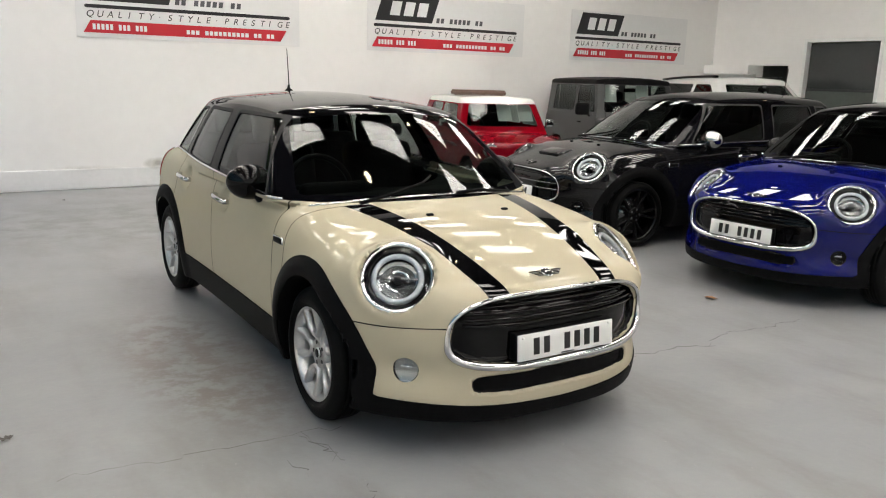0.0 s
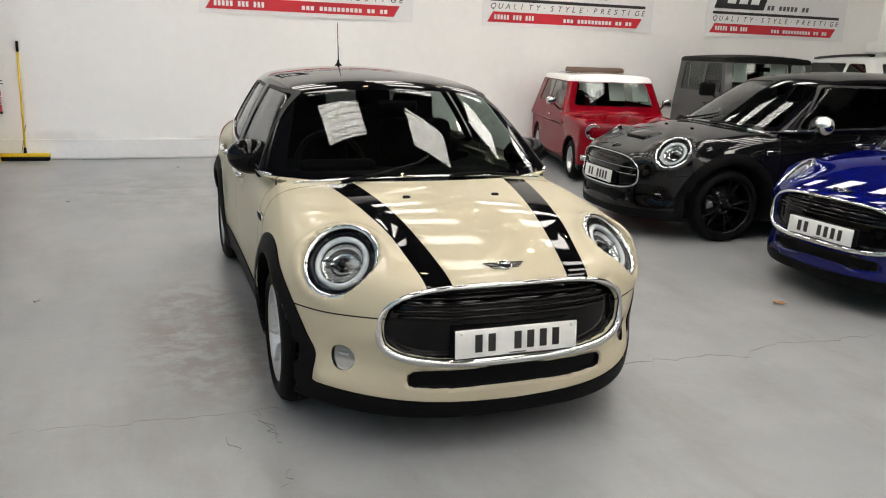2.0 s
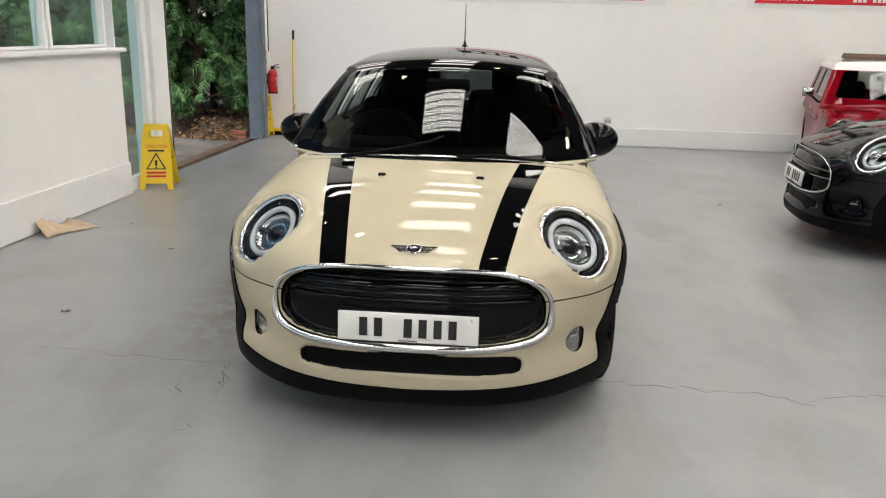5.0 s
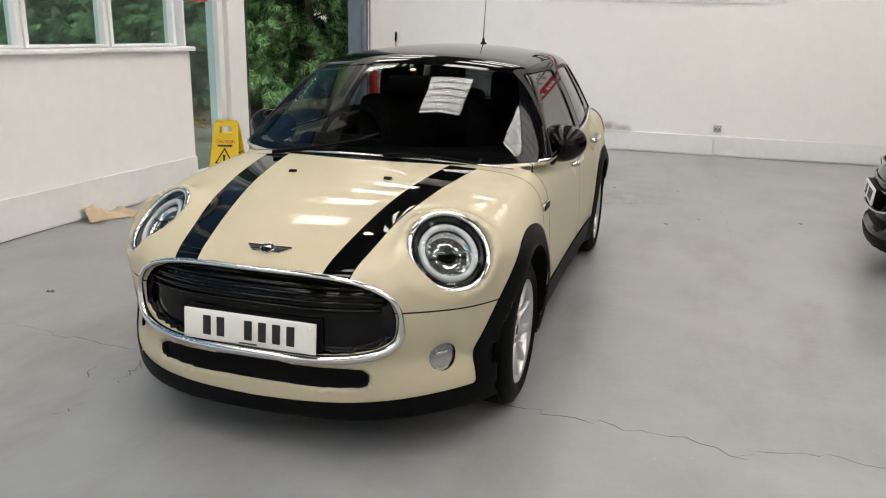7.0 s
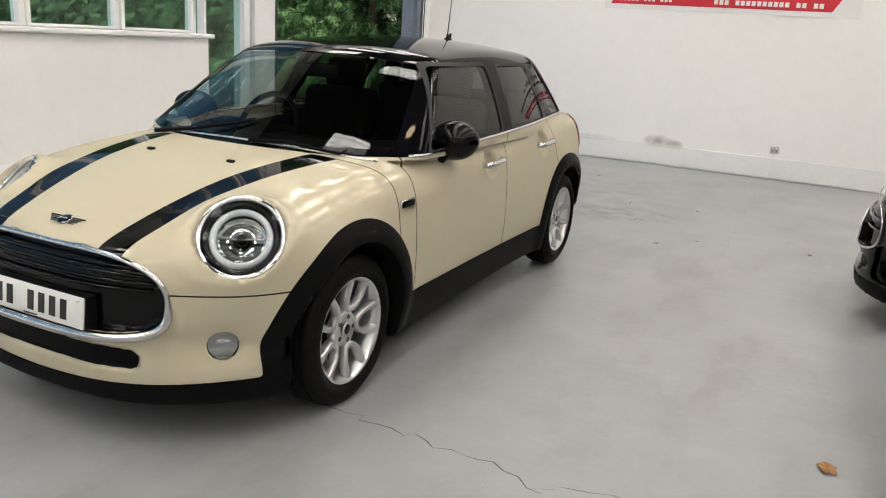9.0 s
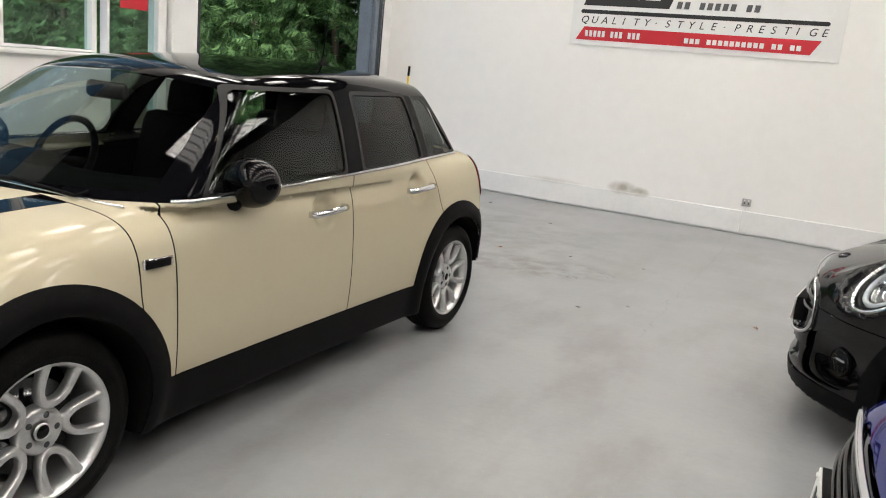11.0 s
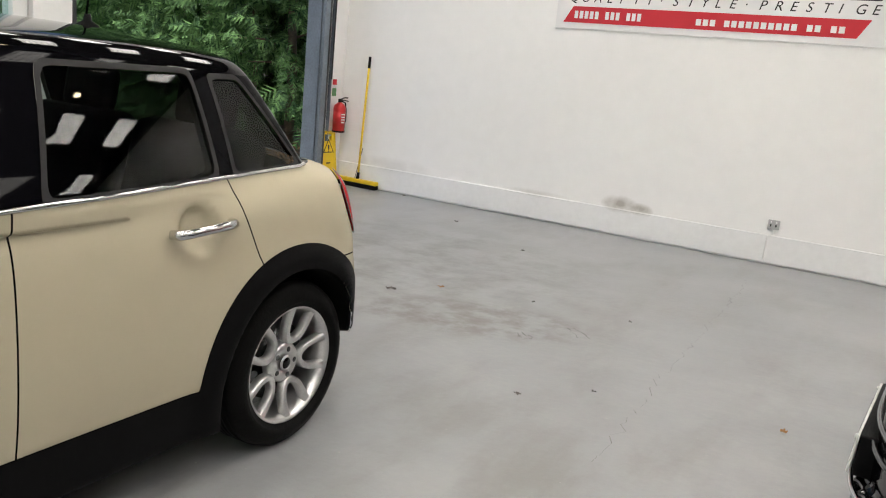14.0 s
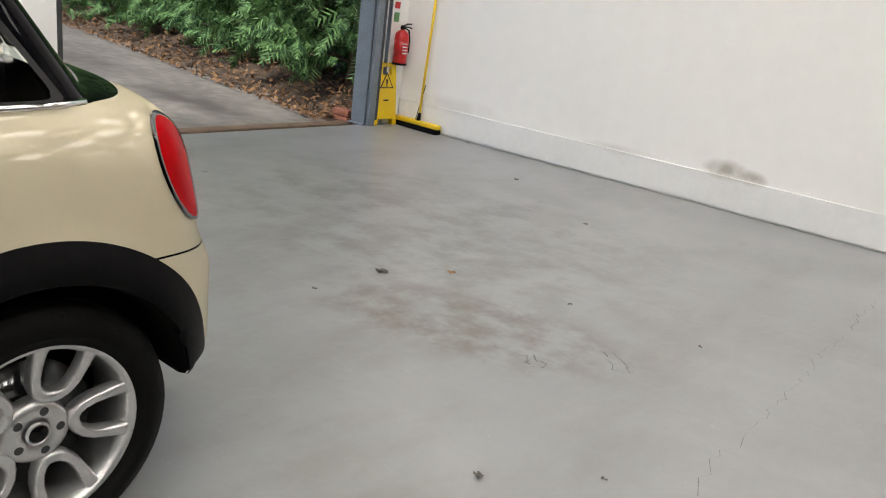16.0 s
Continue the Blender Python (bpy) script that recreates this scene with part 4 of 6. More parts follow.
def hatchback(name, label, m, paint, roof_paint, step, stripes=False, long=1.0, rim_mat=M_ALLOY, rim="twin", rims=0.218, chrome_mirrors=False, scoop=False, cladding=True, lift=0.0, five_door=True):
    car = thing(name, label, "car", m)
    fa = 0.785 if long == 1.0 else 0.80
    ra = 3.345 if long == 1.0 else 3.48
    f = hatch_field(long, fa, ra, lift=lift)
    warp = f.warp
    sh = Shell(f, (-0.97, -0.12, 0.08), (0.97, 1.5 + 2.56 * long, 1.52 + lift), step)
    arch_r = lambda y, z: np.minimum(np.sqrt((y - fa) ** 2 + (z - 0.31) ** 2), np.sqrt((y - ra) ** 2 + (z - 0.31) ** 2))
    wells = sh.take(lambda x, y, z: np.maximum(arch_r(y, z) - 0.366, np.abs(x) - 0.855))
    for sg in (-1, 1):
        for near in (-1, 1):
            sh.panel("wheel_arch", sh.divide(sh.divide(wells, lambda x, y, z: -sg * x)[0], lambda x, y, z: near * (y - 2.0))[0], M_WELL, car, "black wheel-arch liner")
    under = sh.take(lambda x, y, z: z - 0.178 - 0.19 * step_up(warp(y), 3.5, 3.76))
    sh.panel("underbody", under, M_WELL, car)
    # headlamps and fog lamps: sunk bowls
    c = LAMP + Vector((0, 0, lift))
    n, uu, vv = LAMP_N, LAMP_U, LAMP_V
    A, B = LAMP_A - 0.008, LAMP_B - 0.008

    def lamp_shape(a, b):
        def g(x, y, z):
            dx, dy, dz = np.abs(x) - c.x, y - c.y, z - c.z
            p, q = dx * uu.x + dy * uu.y + dz * uu.z, dx * vv.x + dy * vv.y + dz * vv.z
            return np.maximum(np.sqrt((p / a) ** 2 + (q / b) ** 2) - 1, (np.abs(dx * n.x + dy * n.y + dz * n.z) - 0.12) * 5)
        return g

    bowls = sh.take(lamp_shape(A, B))
    fog_at = first_hit(f, (0.632, -0.2, 0.384 + lift), (0, 1, 0))
    fog_n = Vector(slope(f, np.array([fog_at]), 0.03)[0]).normalized()
    fogs = sh.take(lambda x, y, z: np.maximum(np.sqrt((np.abs(x) - fog_at.x) ** 2 + (y - fog_at.y) ** 2 + (z - 0.384 - lift) ** 2) - 0.055, y - 0.7))
    for sg in (-1, 1):
        half = lambda tris: sh.divide(tris, lambda x, y, z: -sg * x)[0]
        flip = Matrix.Diagonal((sg, 1, 1, 1))
        head = sh.panel("headlamp", half(bowls), M_BOWL, car, "round headlamp with chrome surround", sink=0.035)
        ring = lambda a, b, out, r, cnt=40, flat=8: tube([flip @ (first_hit(f, (c + uu * a * math.cos(t) + vv * b * math.sin(t)) + n * 0.25, -n, 0.5) + n * out) for t in np.linspace(0, 2 * math.pi, cnt, endpoint=False)], r, flat, True)
        part("surround", ring(A + 0.002, B + 0.002, 0.0, 0.0125), M_CHROME, head, "chrome surround")
        part("inner_ring", ring(A - 0.022, B - 0.022, -0.010, 0.013), M_BLACK, head)
        part("light_ring", ring(A - 0.047, B - 0.050, -0.012, 0.0125), M_DRL, head, "white light ring")
        eye = lathe([(0.0, 0.040), (0.014, 0.037), (0.026, 0.028), (0.033, 0.012), (0.035, -0.02), (0.038, -0.03)], 24)
        part("projector", eye, M_BLACK, head, m=flip @ Matrix.Translation(c - n * 0.045) @ Matrix((uu, vv, n)).transposed().to_4x4())
        part("reflector", lathe([(0.088, 0.006), (0.078, -0.006), (0.060, -0.014), (0.045, -0.002), (0.038, -0.022), (0.0, -0.024)], 28), M_CHROME, head, m=flip @ Matrix.Translation(c - n * 0.028) @ Matrix((uu, vv, n)).transposed().to_4x4())
        part("divider", box((2 * A - 0.09, 0.006, 0.012), bevel=0.002), M_DARKCHROME, head, m=flip @ Matrix.Translation(c - n * 0.012) @ Matrix((uu, n, vv)).transposed().to_4x4())
        cover = bmesh.new()
        rings = []
        for i in range(7):
            t = i / 6
            rr = math.sin(t * math.pi / 2)
            rings.append([cover.verts.new(flip @ (first_hit(f, c + uu * (A - 0.004) * rr * math.cos(s) + vv * (B - 0.004) * rr * math.sin(s) + n * 0.25, -n, 0.5) + n * (0.002 + 0.012 * (1 - rr * rr)))) for s in np.linspace(0, 2 * math.pi, 32, endpoint=False)] if i else [cover.verts.new(flip @ (c + n * 0.014))])
        for i in range(6):
            a, b = rings[i], rings[i + 1]
            for k in range(32):
                cover.faces.new((a[0], b[k], b[(k + 1) % 32]) if i == 0 else (a[k], b[k], b[(k + 1) % 32], a[(k + 1) % 32]))
        part("lens", cover, M_LENS, head, "clear curved lens")
        fog = sh.panel("fog_lamp", half(fogs), M_FOGBOWL if paint is M_CREAM else M_GRILLE, car, "round clear fog lamp", sink=0.012)
        fu = fog_n.cross(Vector((0, 0, 1))).normalized()
        fm = flip @ Matrix.Translation(fog_at) @ Matrix((fu, fu.cross(fog_n) * -1, fog_n)).transposed().to_4x4()
        part("lens", lathe([(0.0, 0.008), (0.028, 0.006), (0.045, 0.001), (0.053, -0.006)], 24, m=fm), M_LENS, fog)
        part("rim", tube([fm @ Vector((0.055 * math.cos(t), 0.055 * math.sin(t), -0.003)) for t in np.linspace(0, 2 * math.pi, 28, endpoint=False)], 0.0035, 6, True), M_TRIM, fog)
        part("lamp_bar", box((0.05, 0.01, 0.012), bevel=0.002), M_CHROME, fog, m=fm @ pose(0, -0.008, -0.007, 90))
    if scoop:
        housing = sh.take(lambda x, y, z: np.maximum((np.abs(np.abs(x) - 0.60) / 0.115) ** 4 + (np.abs(z - 0.37) / 0.105) ** 4 - 1, y - 0.6))
        for sg in (-1, 1):
            sh.panel("fog_lamp_housing", sh.divide(housing, lambda x, y, z: -sg * x)[0], M_GRILLE, car, "black recess round the fog lamp", sink=0.02)
    # grille, intake
    grille = sh.take(lambda x, y, z: np.maximum(grille_shape(np.abs(x), z - lift, 0.507, 0.149, 0.113), y - 0.6))
    grille_ob = sh.panel("grille", grille, M_GRILLE, car, "black grille with horizontal slats")
    intake = sh.take(lambda x, y, z: np.maximum((np.abs(x) / 0.425) ** 8 + (np.abs(z - 0.335 - lift) / 0.041) ** 4 - 1, y - 0.5))
    sh.panel("lower_intake", intake, M_TRIM, car, "black mesh lower intake")
    edge_pts = []
    for t in np.linspace(0, 2 * math.pi, 96, endpoint=False):
        cx, cz = math.cos(t) * 0.5, math.sin(t) * 0.16
        r = 0.8
        for _ in range(40):
            r *= float(grille_shape(abs(cx * r), 0.535 + cz * r, 0.527, 0.161, 0.125) + 1) ** (-1 / 4)
        edge_pts.append(first_hit(f, (cx * r, -0.25, 0.535 + lift + cz * r), (0, 1, 0)) + Vector((0, -0.006, 0)))
    for _ in range(6):
        edge_pts = [Vector((p.x, (edge_pts[k - 1].y + 2 * p.y + edge_pts[(k + 1) % len(edge_pts)].y) / 4, p.z)) for k, p in enumerate(edge_pts)]
    edge_pts = [p + Vector((0, -0.005, 0)) for p in edge_pts]
    part("grille_surround", tube(edge_pts, [(0.010 + 0.007 * float(step_up(0.575 + lift - p.z, 0.0, 0.09))) * (1.0 if not scoop else 0.45) for p in edge_pts], 10, True), M_CHROME, grille_ob, "chrome grille surround")
    for k in range(3 if not scoop else 2):
        z = 0.605 + 0.023 * k if not scoop else 0.535 + 0.055 * k
        wid = 0.50 * (1 - (max(z - 0.535, 0) / 0.152) ** 2.6) ** (1 / 4.2) - 0.012
        pts = [first_hit(f, (x, -0.25, z + lift), (0, 1, 0)) + Vector((0, -0.012, 0)) for x in np.linspace(-wid, wid, 21)]
        part("slat", tube(pts, 0.0075, 6), M_GRILLE if not scoop else M_DARKCHROME, grille_ob)
    if not scoop:
        pts = [first_hit(f, (x, -0.25, 0.583 + lift), (0, 1, 0)) + Vector((0, -0.016, 0)) for x in np.linspace(-0.46, 0.46, 21)]
        part("slat", tube(pts, 0.006, 6), M_GRILLE, grille_ob)
    at = first_hit(f, (0, -0.25, 0.485 + lift), (0, 1, 0))
    number_plate(car, Matrix.Translation((0, at.y - 0.035, 0.487 + lift)) @ pose(0, 0, 0, -5))
    part("plate_holder", box((0.525, 0.05, 0.115), (0, at.y - 0.004, 0.487 + lift), 0.006), M_TRIM, car)
    # cladding round the arches, sills, lips
    if cladding:
        ring = lambda x, y, z: np.maximum(np.maximum(arch_r(y, z) - 0.452, 0.45 - np.abs(x)), z - 0.78)
        sill = lambda x, y, z: np.where((y > 0.4) & (y < ra + 0.3), z - 0.352, np.where(y <= 0.4, z - 0.238 - 0.03 * np.minimum(np.abs(x), 1), z - 0.30))
        clad = sh.take(lambda x, y, z: np.minimum(ring(x, y, z), sill(x, y, z)))
        sh.panel("cladding", clad, M_TRIM, car, "matt black arch and sill cladding", sink=-0.006)
    # greenhouse
    cab = sh.take(lambda x, y, z: np.maximum(BELT(warp(y)) + lift - z, 1.0 + 0.21 * (np.abs(x) / 0.65) ** 2 - y))
    screen_g = lambda x, y, z: np.maximum(smax(smax(0.965 + lift - z, z - lift - (1.345 - 0.03 * (np.abs(x) / 0.5) ** 2), 0.04), (np.abs(x) - (0.685 - 0.40 * (z - lift - 0.96))) * 1.0, 0.05), y - 2.05)
    glass_s, cab = sh.divide(cab, screen_g)
    warped = lambda g: (lambda x, y, z: g(x, warp(y), z - lift))
    gaps = [window_shape(1.40, 2.27, 0.016, 1.315, 0.98, 0.30), window_shape(2.42, 3.02, 0.016, 1.312, 0.30, 0.08), window_shape(3.115, 3.46, 0.016, 1.30, 0.10, -0.62, 0.03)]
    if not five_door:
        gaps = [window_shape(1.40, 2.5, 0.016, 1.30, 0.98, 0.25), window_shape(2.62, 3.42, 0.016, 1.285, 0.25, -0.5)]
    sides = []
    for g in gaps:
        s, cab = sh.divide(cab, warped(g))
        sides.append(s)
        gw = warped(g)
        seal, cab = sh.divide(cab, lambda x, y, z: gw(x, y, z) - 0.017)
        for sg in (-1, 1):
            sh.panel("window_seal", sh.divide(seal, lambda x, y, z: -sg * x)[0], M_SEAL, car, "matt dark rubber window seal", sink=-0.001)
    rear_g = lambda x, y, z: np.maximum(smax(smax(1.04 + lift - z, z - lift - 1.30, 0.04), np.abs(x) - (0.60 - 0.35 * (z - lift - 1.04)), 0.05), 3.3 - warp(y))
    glass_r, cab = sh.divide(cab, rear_g)
    roof_only, pillars = sh.divide(cab, lambda x, y, z: np.maximum(np.abs(x) - 0.57, 1.315 + lift - z))
    sh.panel("roof", roof_only, roof_paint, car, "gloss roof panel")
    for sg in (-1, 1):
        sh.panel("pillar", sh.divide(pillars, lambda x, y, z: -sg * x)[0], M_PILLAR, car, "gloss black window surround")
    sh.panel("windscreen", glass_s, M_GLASS, car, "clear windscreen reflecting the rooflights", sink=0.004)
    sh.panel("rear_window", glass_r, M_DARKGLASS, car, sink=0.004)
    for s in sides:
        for sg in (-1, 1):
            sh.panel("side_window", sh.divide(s, lambda x, y, z: -sg * x)[0], M_DARKGLASS if paint is not M_CREAM else (M_GLASS if s is sides[0] else M_PRIVACY), car, "tinted side window", sink=0.006)
    # body panels, with dark shut lines between them
    lines = []

    def seam(g, bound, tris, w=0.0028):
        below, above = sh.divide(tris, lambda x, y, z: g(x, y, z) - w)
        strip, under_ = sh.divide(below, lambda x, y, z: -g(x, y, z) - w)
        s, out = sh.divide(strip, bound)
        lines.append(s)
        return np.concatenate([above, under_, out])

    body = sh.T
    ra_l, fa_l = ra, fa
    bon_z = lambda x, y: 0.575 + lift + 0.012 * np.cos(np.minimum(np.abs(x), 0.9) * 3)
    clam = lambda x, y, z: np.maximum(np.maximum(bon_z(x, y) - z, y - (1.03 + 0.10 * np.abs(x))), z - 1.2)
    gap_a = lambda x, y, z: y - (1.265 + 0.03 * (z - 0.6) ** 2)
    gap_b = lambda x, y, z: warp(y) - (2.315 + 0.03 * (z - 0.6))
    gap_c = lambda x, y, z: warp(y) - (3.06 + 0.34 * np.maximum(1.02 + lift - z, 0) ** 1.1 + 0.2 * np.maximum(0.9 - z, 0) ** 2)
    bumper_r = lambda x, y, z: z - (0.60 + lift + 0.25 * np.maximum(np.abs(x) - 0.5, 0))
    side_only = lambda x, y, z: 0.5 - np.abs(x)
    body = seam(clam, lambda x, y, z: y - 1.35, body)
    body = seam(gap_a, side_only, body)
    body = seam(gap_b, side_only, body)
    if five_door:
        body = seam(gap_c, side_only, body)
    body = seam(bumper_r, lambda x, y, z: ra + 0.2 - y, body)
    bonnet, body = sh.divide(body, clam)
    if stripes:
        def stripe(x, y, z):
            t = np.clip((y - 0.12) / 0.9, -0.2, 1.2)
            mid = 0.304 + 0.147 * t
            return np.maximum(np.abs(np.abs(x) - mid) - 0.050 - 0.010 * t, np.maximum(0.02 - y, 0.64 - z))
        band, bonnet = sh.divide(bonnet, stripe)
        for sg in (-1, 1):
            sh.panel("bonnet_stripe", sh.divide(band, lambda x, y, z: -sg * x)[0], M_BLACK, car, "black bonnet stripe", sink=-0.0008)
    sh.panel("bonnet", bonnet, paint, car)
    bumper, body = sh.divide(body, lambda x, y, z: y - 0.60)
    sh.panel("front_bumper", bumper, paint, car)
    tail = lambda x, y, z: np.maximum(np.maximum(np.sqrt(((y - (3.72 if long == 1.0 else 1.5 + 2.26 * long) - 0.33 * (0.86 + lift - z)) / 0.070) ** 2 + ((z - 0.86 - lift) / 0.118) ** 2) - 1, 0.48 - np.abs(x)), 0.62 - z)
    lamps, body = sh.divide(body, tail)
    chrome_edge, body = sh.divide(body, lambda x, y, z: tail(x, y, z) - 0.06)
    for sg in (-1, 1):
        sh.panel("lamp_rim", sh.divide(chrome_edge, lambda x, y, z: -sg * x)[0], M_DARKCHROME, car, sink=-0.009)
        t = sh.panel("tail_lamp", sh.divide(lamps, lambda x, y, z: -sg * x)[0], M_REDLENS, car, "red upright tail lamp with chrome rim", sink=-0.008)
    front_w, rest = sh.divide(body, gap_a)
    for sg in (-1, 1):
        sh.panel("front_wing", sh.divide(front_w, lambda x, y, z: -sg * x)[0], paint, car)
    for sg in (-1, 1):
        mine = sh.divide(rest, lambda x, y, z: np.where(np.abs(x) < 0.4, 1, -sg * x))[0]
        door, back = sh.divide(mine, gap_b)
        d = sh.panel("front_door", door, paint, car)
        doors = [(d, 2.0, 0.830)]
        if five_door:
            rear_door, back = sh.divide(back, gap_c)
            d2 = sh.panel("rear_door", rear_door, paint, car)
            doors.append((d2, 2.79 if long == 1.0 else 3.05, 0.862))
        sh.panel("rear_quarter", back, paint, car)
        for d, hy, hz in doors:
            hx = first_hit(f, (sg * 1.0, hy + 0.01, hz + lift), (-sg, 0, 0)).x
            pts = [(hx + sg * o, hy + 0.24 * t, hz + lift + 0.012 * t) for t, o in ((0.0, 0.004), (0.06, 0.03), (0.2, 0.036), (0.5, 0.037), (0.8, 0.036), (0.94, 0.03), (1.0, 0.004))]
            part("door_handle", tube(pts, [0.014, 0.016, 0.015, 0.015, 0.0155, 0.017, 0.014], 10), M_CHROME, d, "chrome loop door handle")
        # side marker on the wing, mirror, chrome belt line
        mx = first_hit(f, (sg * 1.0, 1.187, 0.765 + lift), (-sg, 0, 0)).x
        mk = part("side_marker", box((0.016, 0.125, 0.036), bevel=0.007), M_CHROME, car, "black side marker in a chrome rim", m=Matrix.Translation((mx + sg * 0.002, 1.187, 0.765 + lift)))
        part("marker_lens", box((0.012, 0.108, 0.03), (sg * 0.006, -0.004, 0), 0.006), M_TRIM, mk)
        bx = first_hit(f, (sg * 1.05, 1.43, 0.905 + lift), (-sg, 0, 0)).x
        arm = part("mirror", tube([(bx - sg * 0.03, 1.58, 0.90 + lift), (bx + sg * 0.02, 1.60, 0.915 + lift), (bx + sg * 0.04, 1.63, 0.955 + lift)], [0.045, 0.034, 0.032], 12), M_TRIM, car, "door mirror with rounded cap")
        cap = bmesh.new()
        bmesh.ops.create_uvsphere(cap, u_segments=28, v_segments=18, radius=1.0, matrix=Matrix.Translation((bx + sg * 0.062, 1.645, 0.99 + lift)) @ pose(0, 0, 0, 0, sg * -6, sg * -10) @ Matrix.Diagonal((0.130, 0.092, 0.094, 1)))
        for v in cap.verts:
            if v.co.y > 1.68:
                v.co.y = 1.68 + (v.co.y - 1.68) * 0.25
        part("mirror_cap", cap, M_CHROME if chrome_mirrors else M_BLACK, arm)
        pts = []
        for y in np.linspace(1.30, 3.52, 40):
            yy = y if y < 1.5 else 1.5 + (y - 1.5) * long
            pts.append(first_hit(f, (sg * 1.05, yy, float(BELT(np.array([y]))[0]) + 0.004 + lift), (-sg, 0, 0)) + Vector((sg * 0.001, 0, 0)))
        part("belt_trim", tube(pts, 0.0085, 6), M_CHROME, car, "thin chrome belt trim")
    # chrome strip under the windscreen
    pts = [first_hit(f, (x, 0.55, 0.955 + lift - 0.045 * (abs(x) / 0.7) ** 2 + 0.004), (0, 1, 0)) + Vector((0, -0.004, 0.002)) for x in np.linspace(-0.66, 0.66, 33)]
    part("screen_trim", tube(pts, 0.007, 6), M_CHROME, car, "thin chrome strip below the windscreen")
    for g in lines:
        for sg in (-1, 1):
            sh.panel("shut_line", sh.divide(g, lambda x, y, z: -sg * x)[0], M_WELL, car, sink=0.002)
    top = lambda x, y: first_hit(f, (x, y, 1.7 + lift), (0, 0, -1), 1.2, 240)
    for sg in (-1, 1):
        p = top(sg * 0.22, 0.765)
        part("washer_jet", box((0.034, 0.022, 0.014), (p.x, p.y, p.z + 0.003), 0.005), M_TRIM, car)
        # wipers
        pts = [top(x, y) + Vector((0, 0, h)) for x, y, h in ((-0.46 + 0.56 * (sg > 0), 1.02, 0.02), (-0.28 + 0.56 * (sg > 0), 1.06, 0.025), (-0.05 + 0.56 * (sg > 0), 1.115, 0.014), (0.02 + 0.50 * (sg > 0), 1.16, 0.012))]
        part("wiper", tube(pts, [0.012, 0.009, 0.007, 0.005], 6), M_TRIM, car, "black windscreen wiper")
    p = top(0, 3.11 if long == 1.0 else 3.5)
    aer = part("aerial", lathe([(0.0, 0.045), (0.008, 0.045), (0.012, 0.022), (0.03, 0.008), (0.034, -0.004)], 14, m=Matrix.Translation(p) @ Matrix.Diagonal((0.8, 1.5, 1, 1))), M_TRIM, car, "thin black roof aerial")
    part("whip", tube([p + Vector((0, -0.005, 0.04)), p + Vector((0, 0.03, 0.30))], [0.004, 0.002], 6), M_TRIM, aer)
    bz = top(0, 0.15) if not scoop else top(0, 0.14)
    bn = Vector(slope(f, np.array([bz]), 0.01)[0]).normalized()
    bv = (Vector((0, 0, 1)) - bn * bn.z).normalized()
    winged_badge(car, Matrix.Translation(bz + bn * 0.001) @ Matrix((bn.cross(bv) * -1, -bn, bv)).transposed().to_4x4())
    if scoop:
        p = top(0, 0.42)
        part("bonnet_scoop", box((0.34, 0.16, 0.03), (p.x, p.y + 0.01, p.z - 0.004), 0.013, m=pose(0, 0, 0, 15)), paint, car)
        part("scoop_mouth", box((0.30, 0.03, 0.022), (p.x, p.y - 0.075, p.z - 0.022), 0.006), M_TRIM, car)
    # cabin
    inner = lambda x, y, z: f(x, y, z) + 0.05
    lin = Shell(inner, (-0.9, 0.9, 0.2), (0.9, 1.5 + 2.5 * long, 1.5 + lift), 0.05 if step < 0.022 else 0.07)
    lin.take(lambda x, y, z: z - 0.30)
    lin.take(lambda x, y, z: np.maximum(y - 1.02, -10))
    lin.take(lambda x, y, z: screen_g(x, y, z) - 0.03)
    for g in gaps:
        gw = warped(g)
        lin.take(lambda x, y, z: gw(x, y, z) - 0.015)
    lin.take(lambda x, y, z: rear_g(x, y, z) - 0.02)
    lin.panel("cabin_lining", lin.T, M_CABIN, car, "dark cabin lining", flip=True)
    dash = bmesh.new()
    box((1.36, 0.50, 0.26), (0, 1.40, 0.80 + lift), 0.08, dash)
    box((0.42, 0.10, 0.10), (-0.36, 1.52, 0.935 + lift), 0.04, dash)
    part("dashboard", dash, M_CABIN, car, "dark padded dashboard")
    part("cabin_floor", box((1.3, 2.3, 0.05), (0, 2.4, 0.30 + lift)), M_CABIN, car)
    sw = tube([Matrix.Translation((-0.36, 1.72, 0.93 + lift)) @ pose(0, 0, 0, 65) @ Vector((0.185 * math.cos(t), 0.185 * math.sin(t), 0)) for t in np.linspace(0, 2 * math.pi, 32, endpoint=False)], 0.016, 8, True)
    tube([(-0.54, 1.72, 0.93 + lift), (-0.36, 1.70, 0.92 + lift), (-0.18, 1.72, 0.93 + lift)], 0.02, 6, bm=sw)
    part("steering_wheel", sw, M_TRIM, car)
    part("rear_view_mirror", box((0.24, 0.035, 0.07), (0, 1.66, 1.255 + lift), 0.02), M_TRIM, car)
    for sx, sy, wd in ((-0.36, 2.10, 0.5), (0.36, 2.10, 0.5), (-0.33, 3.0 * (long + 1) / 2, 0.6), (0.33, 3.0 * (long + 1) / 2, 0.6)):
        st = part("seat", box((wd, 0.5, 0.16), (sx, sy - 0.05, 0.52 + lift), 0.06), M_CABIN, car, "dark cabin seat")
        part("seat_back", box((wd, 0.15, 0.62), (sx, sy + 0.27, 0.82 + lift), 0.06, m=pose(0, 0, 0, -14)), M_CABIN, st)
        part("headrest", box((0.27, 0.09, 0.19), (sx, sy + 0.37, 1.20 + lift), 0.04, m=pose(0, 0, 0, -10)), M_CABIN, st)
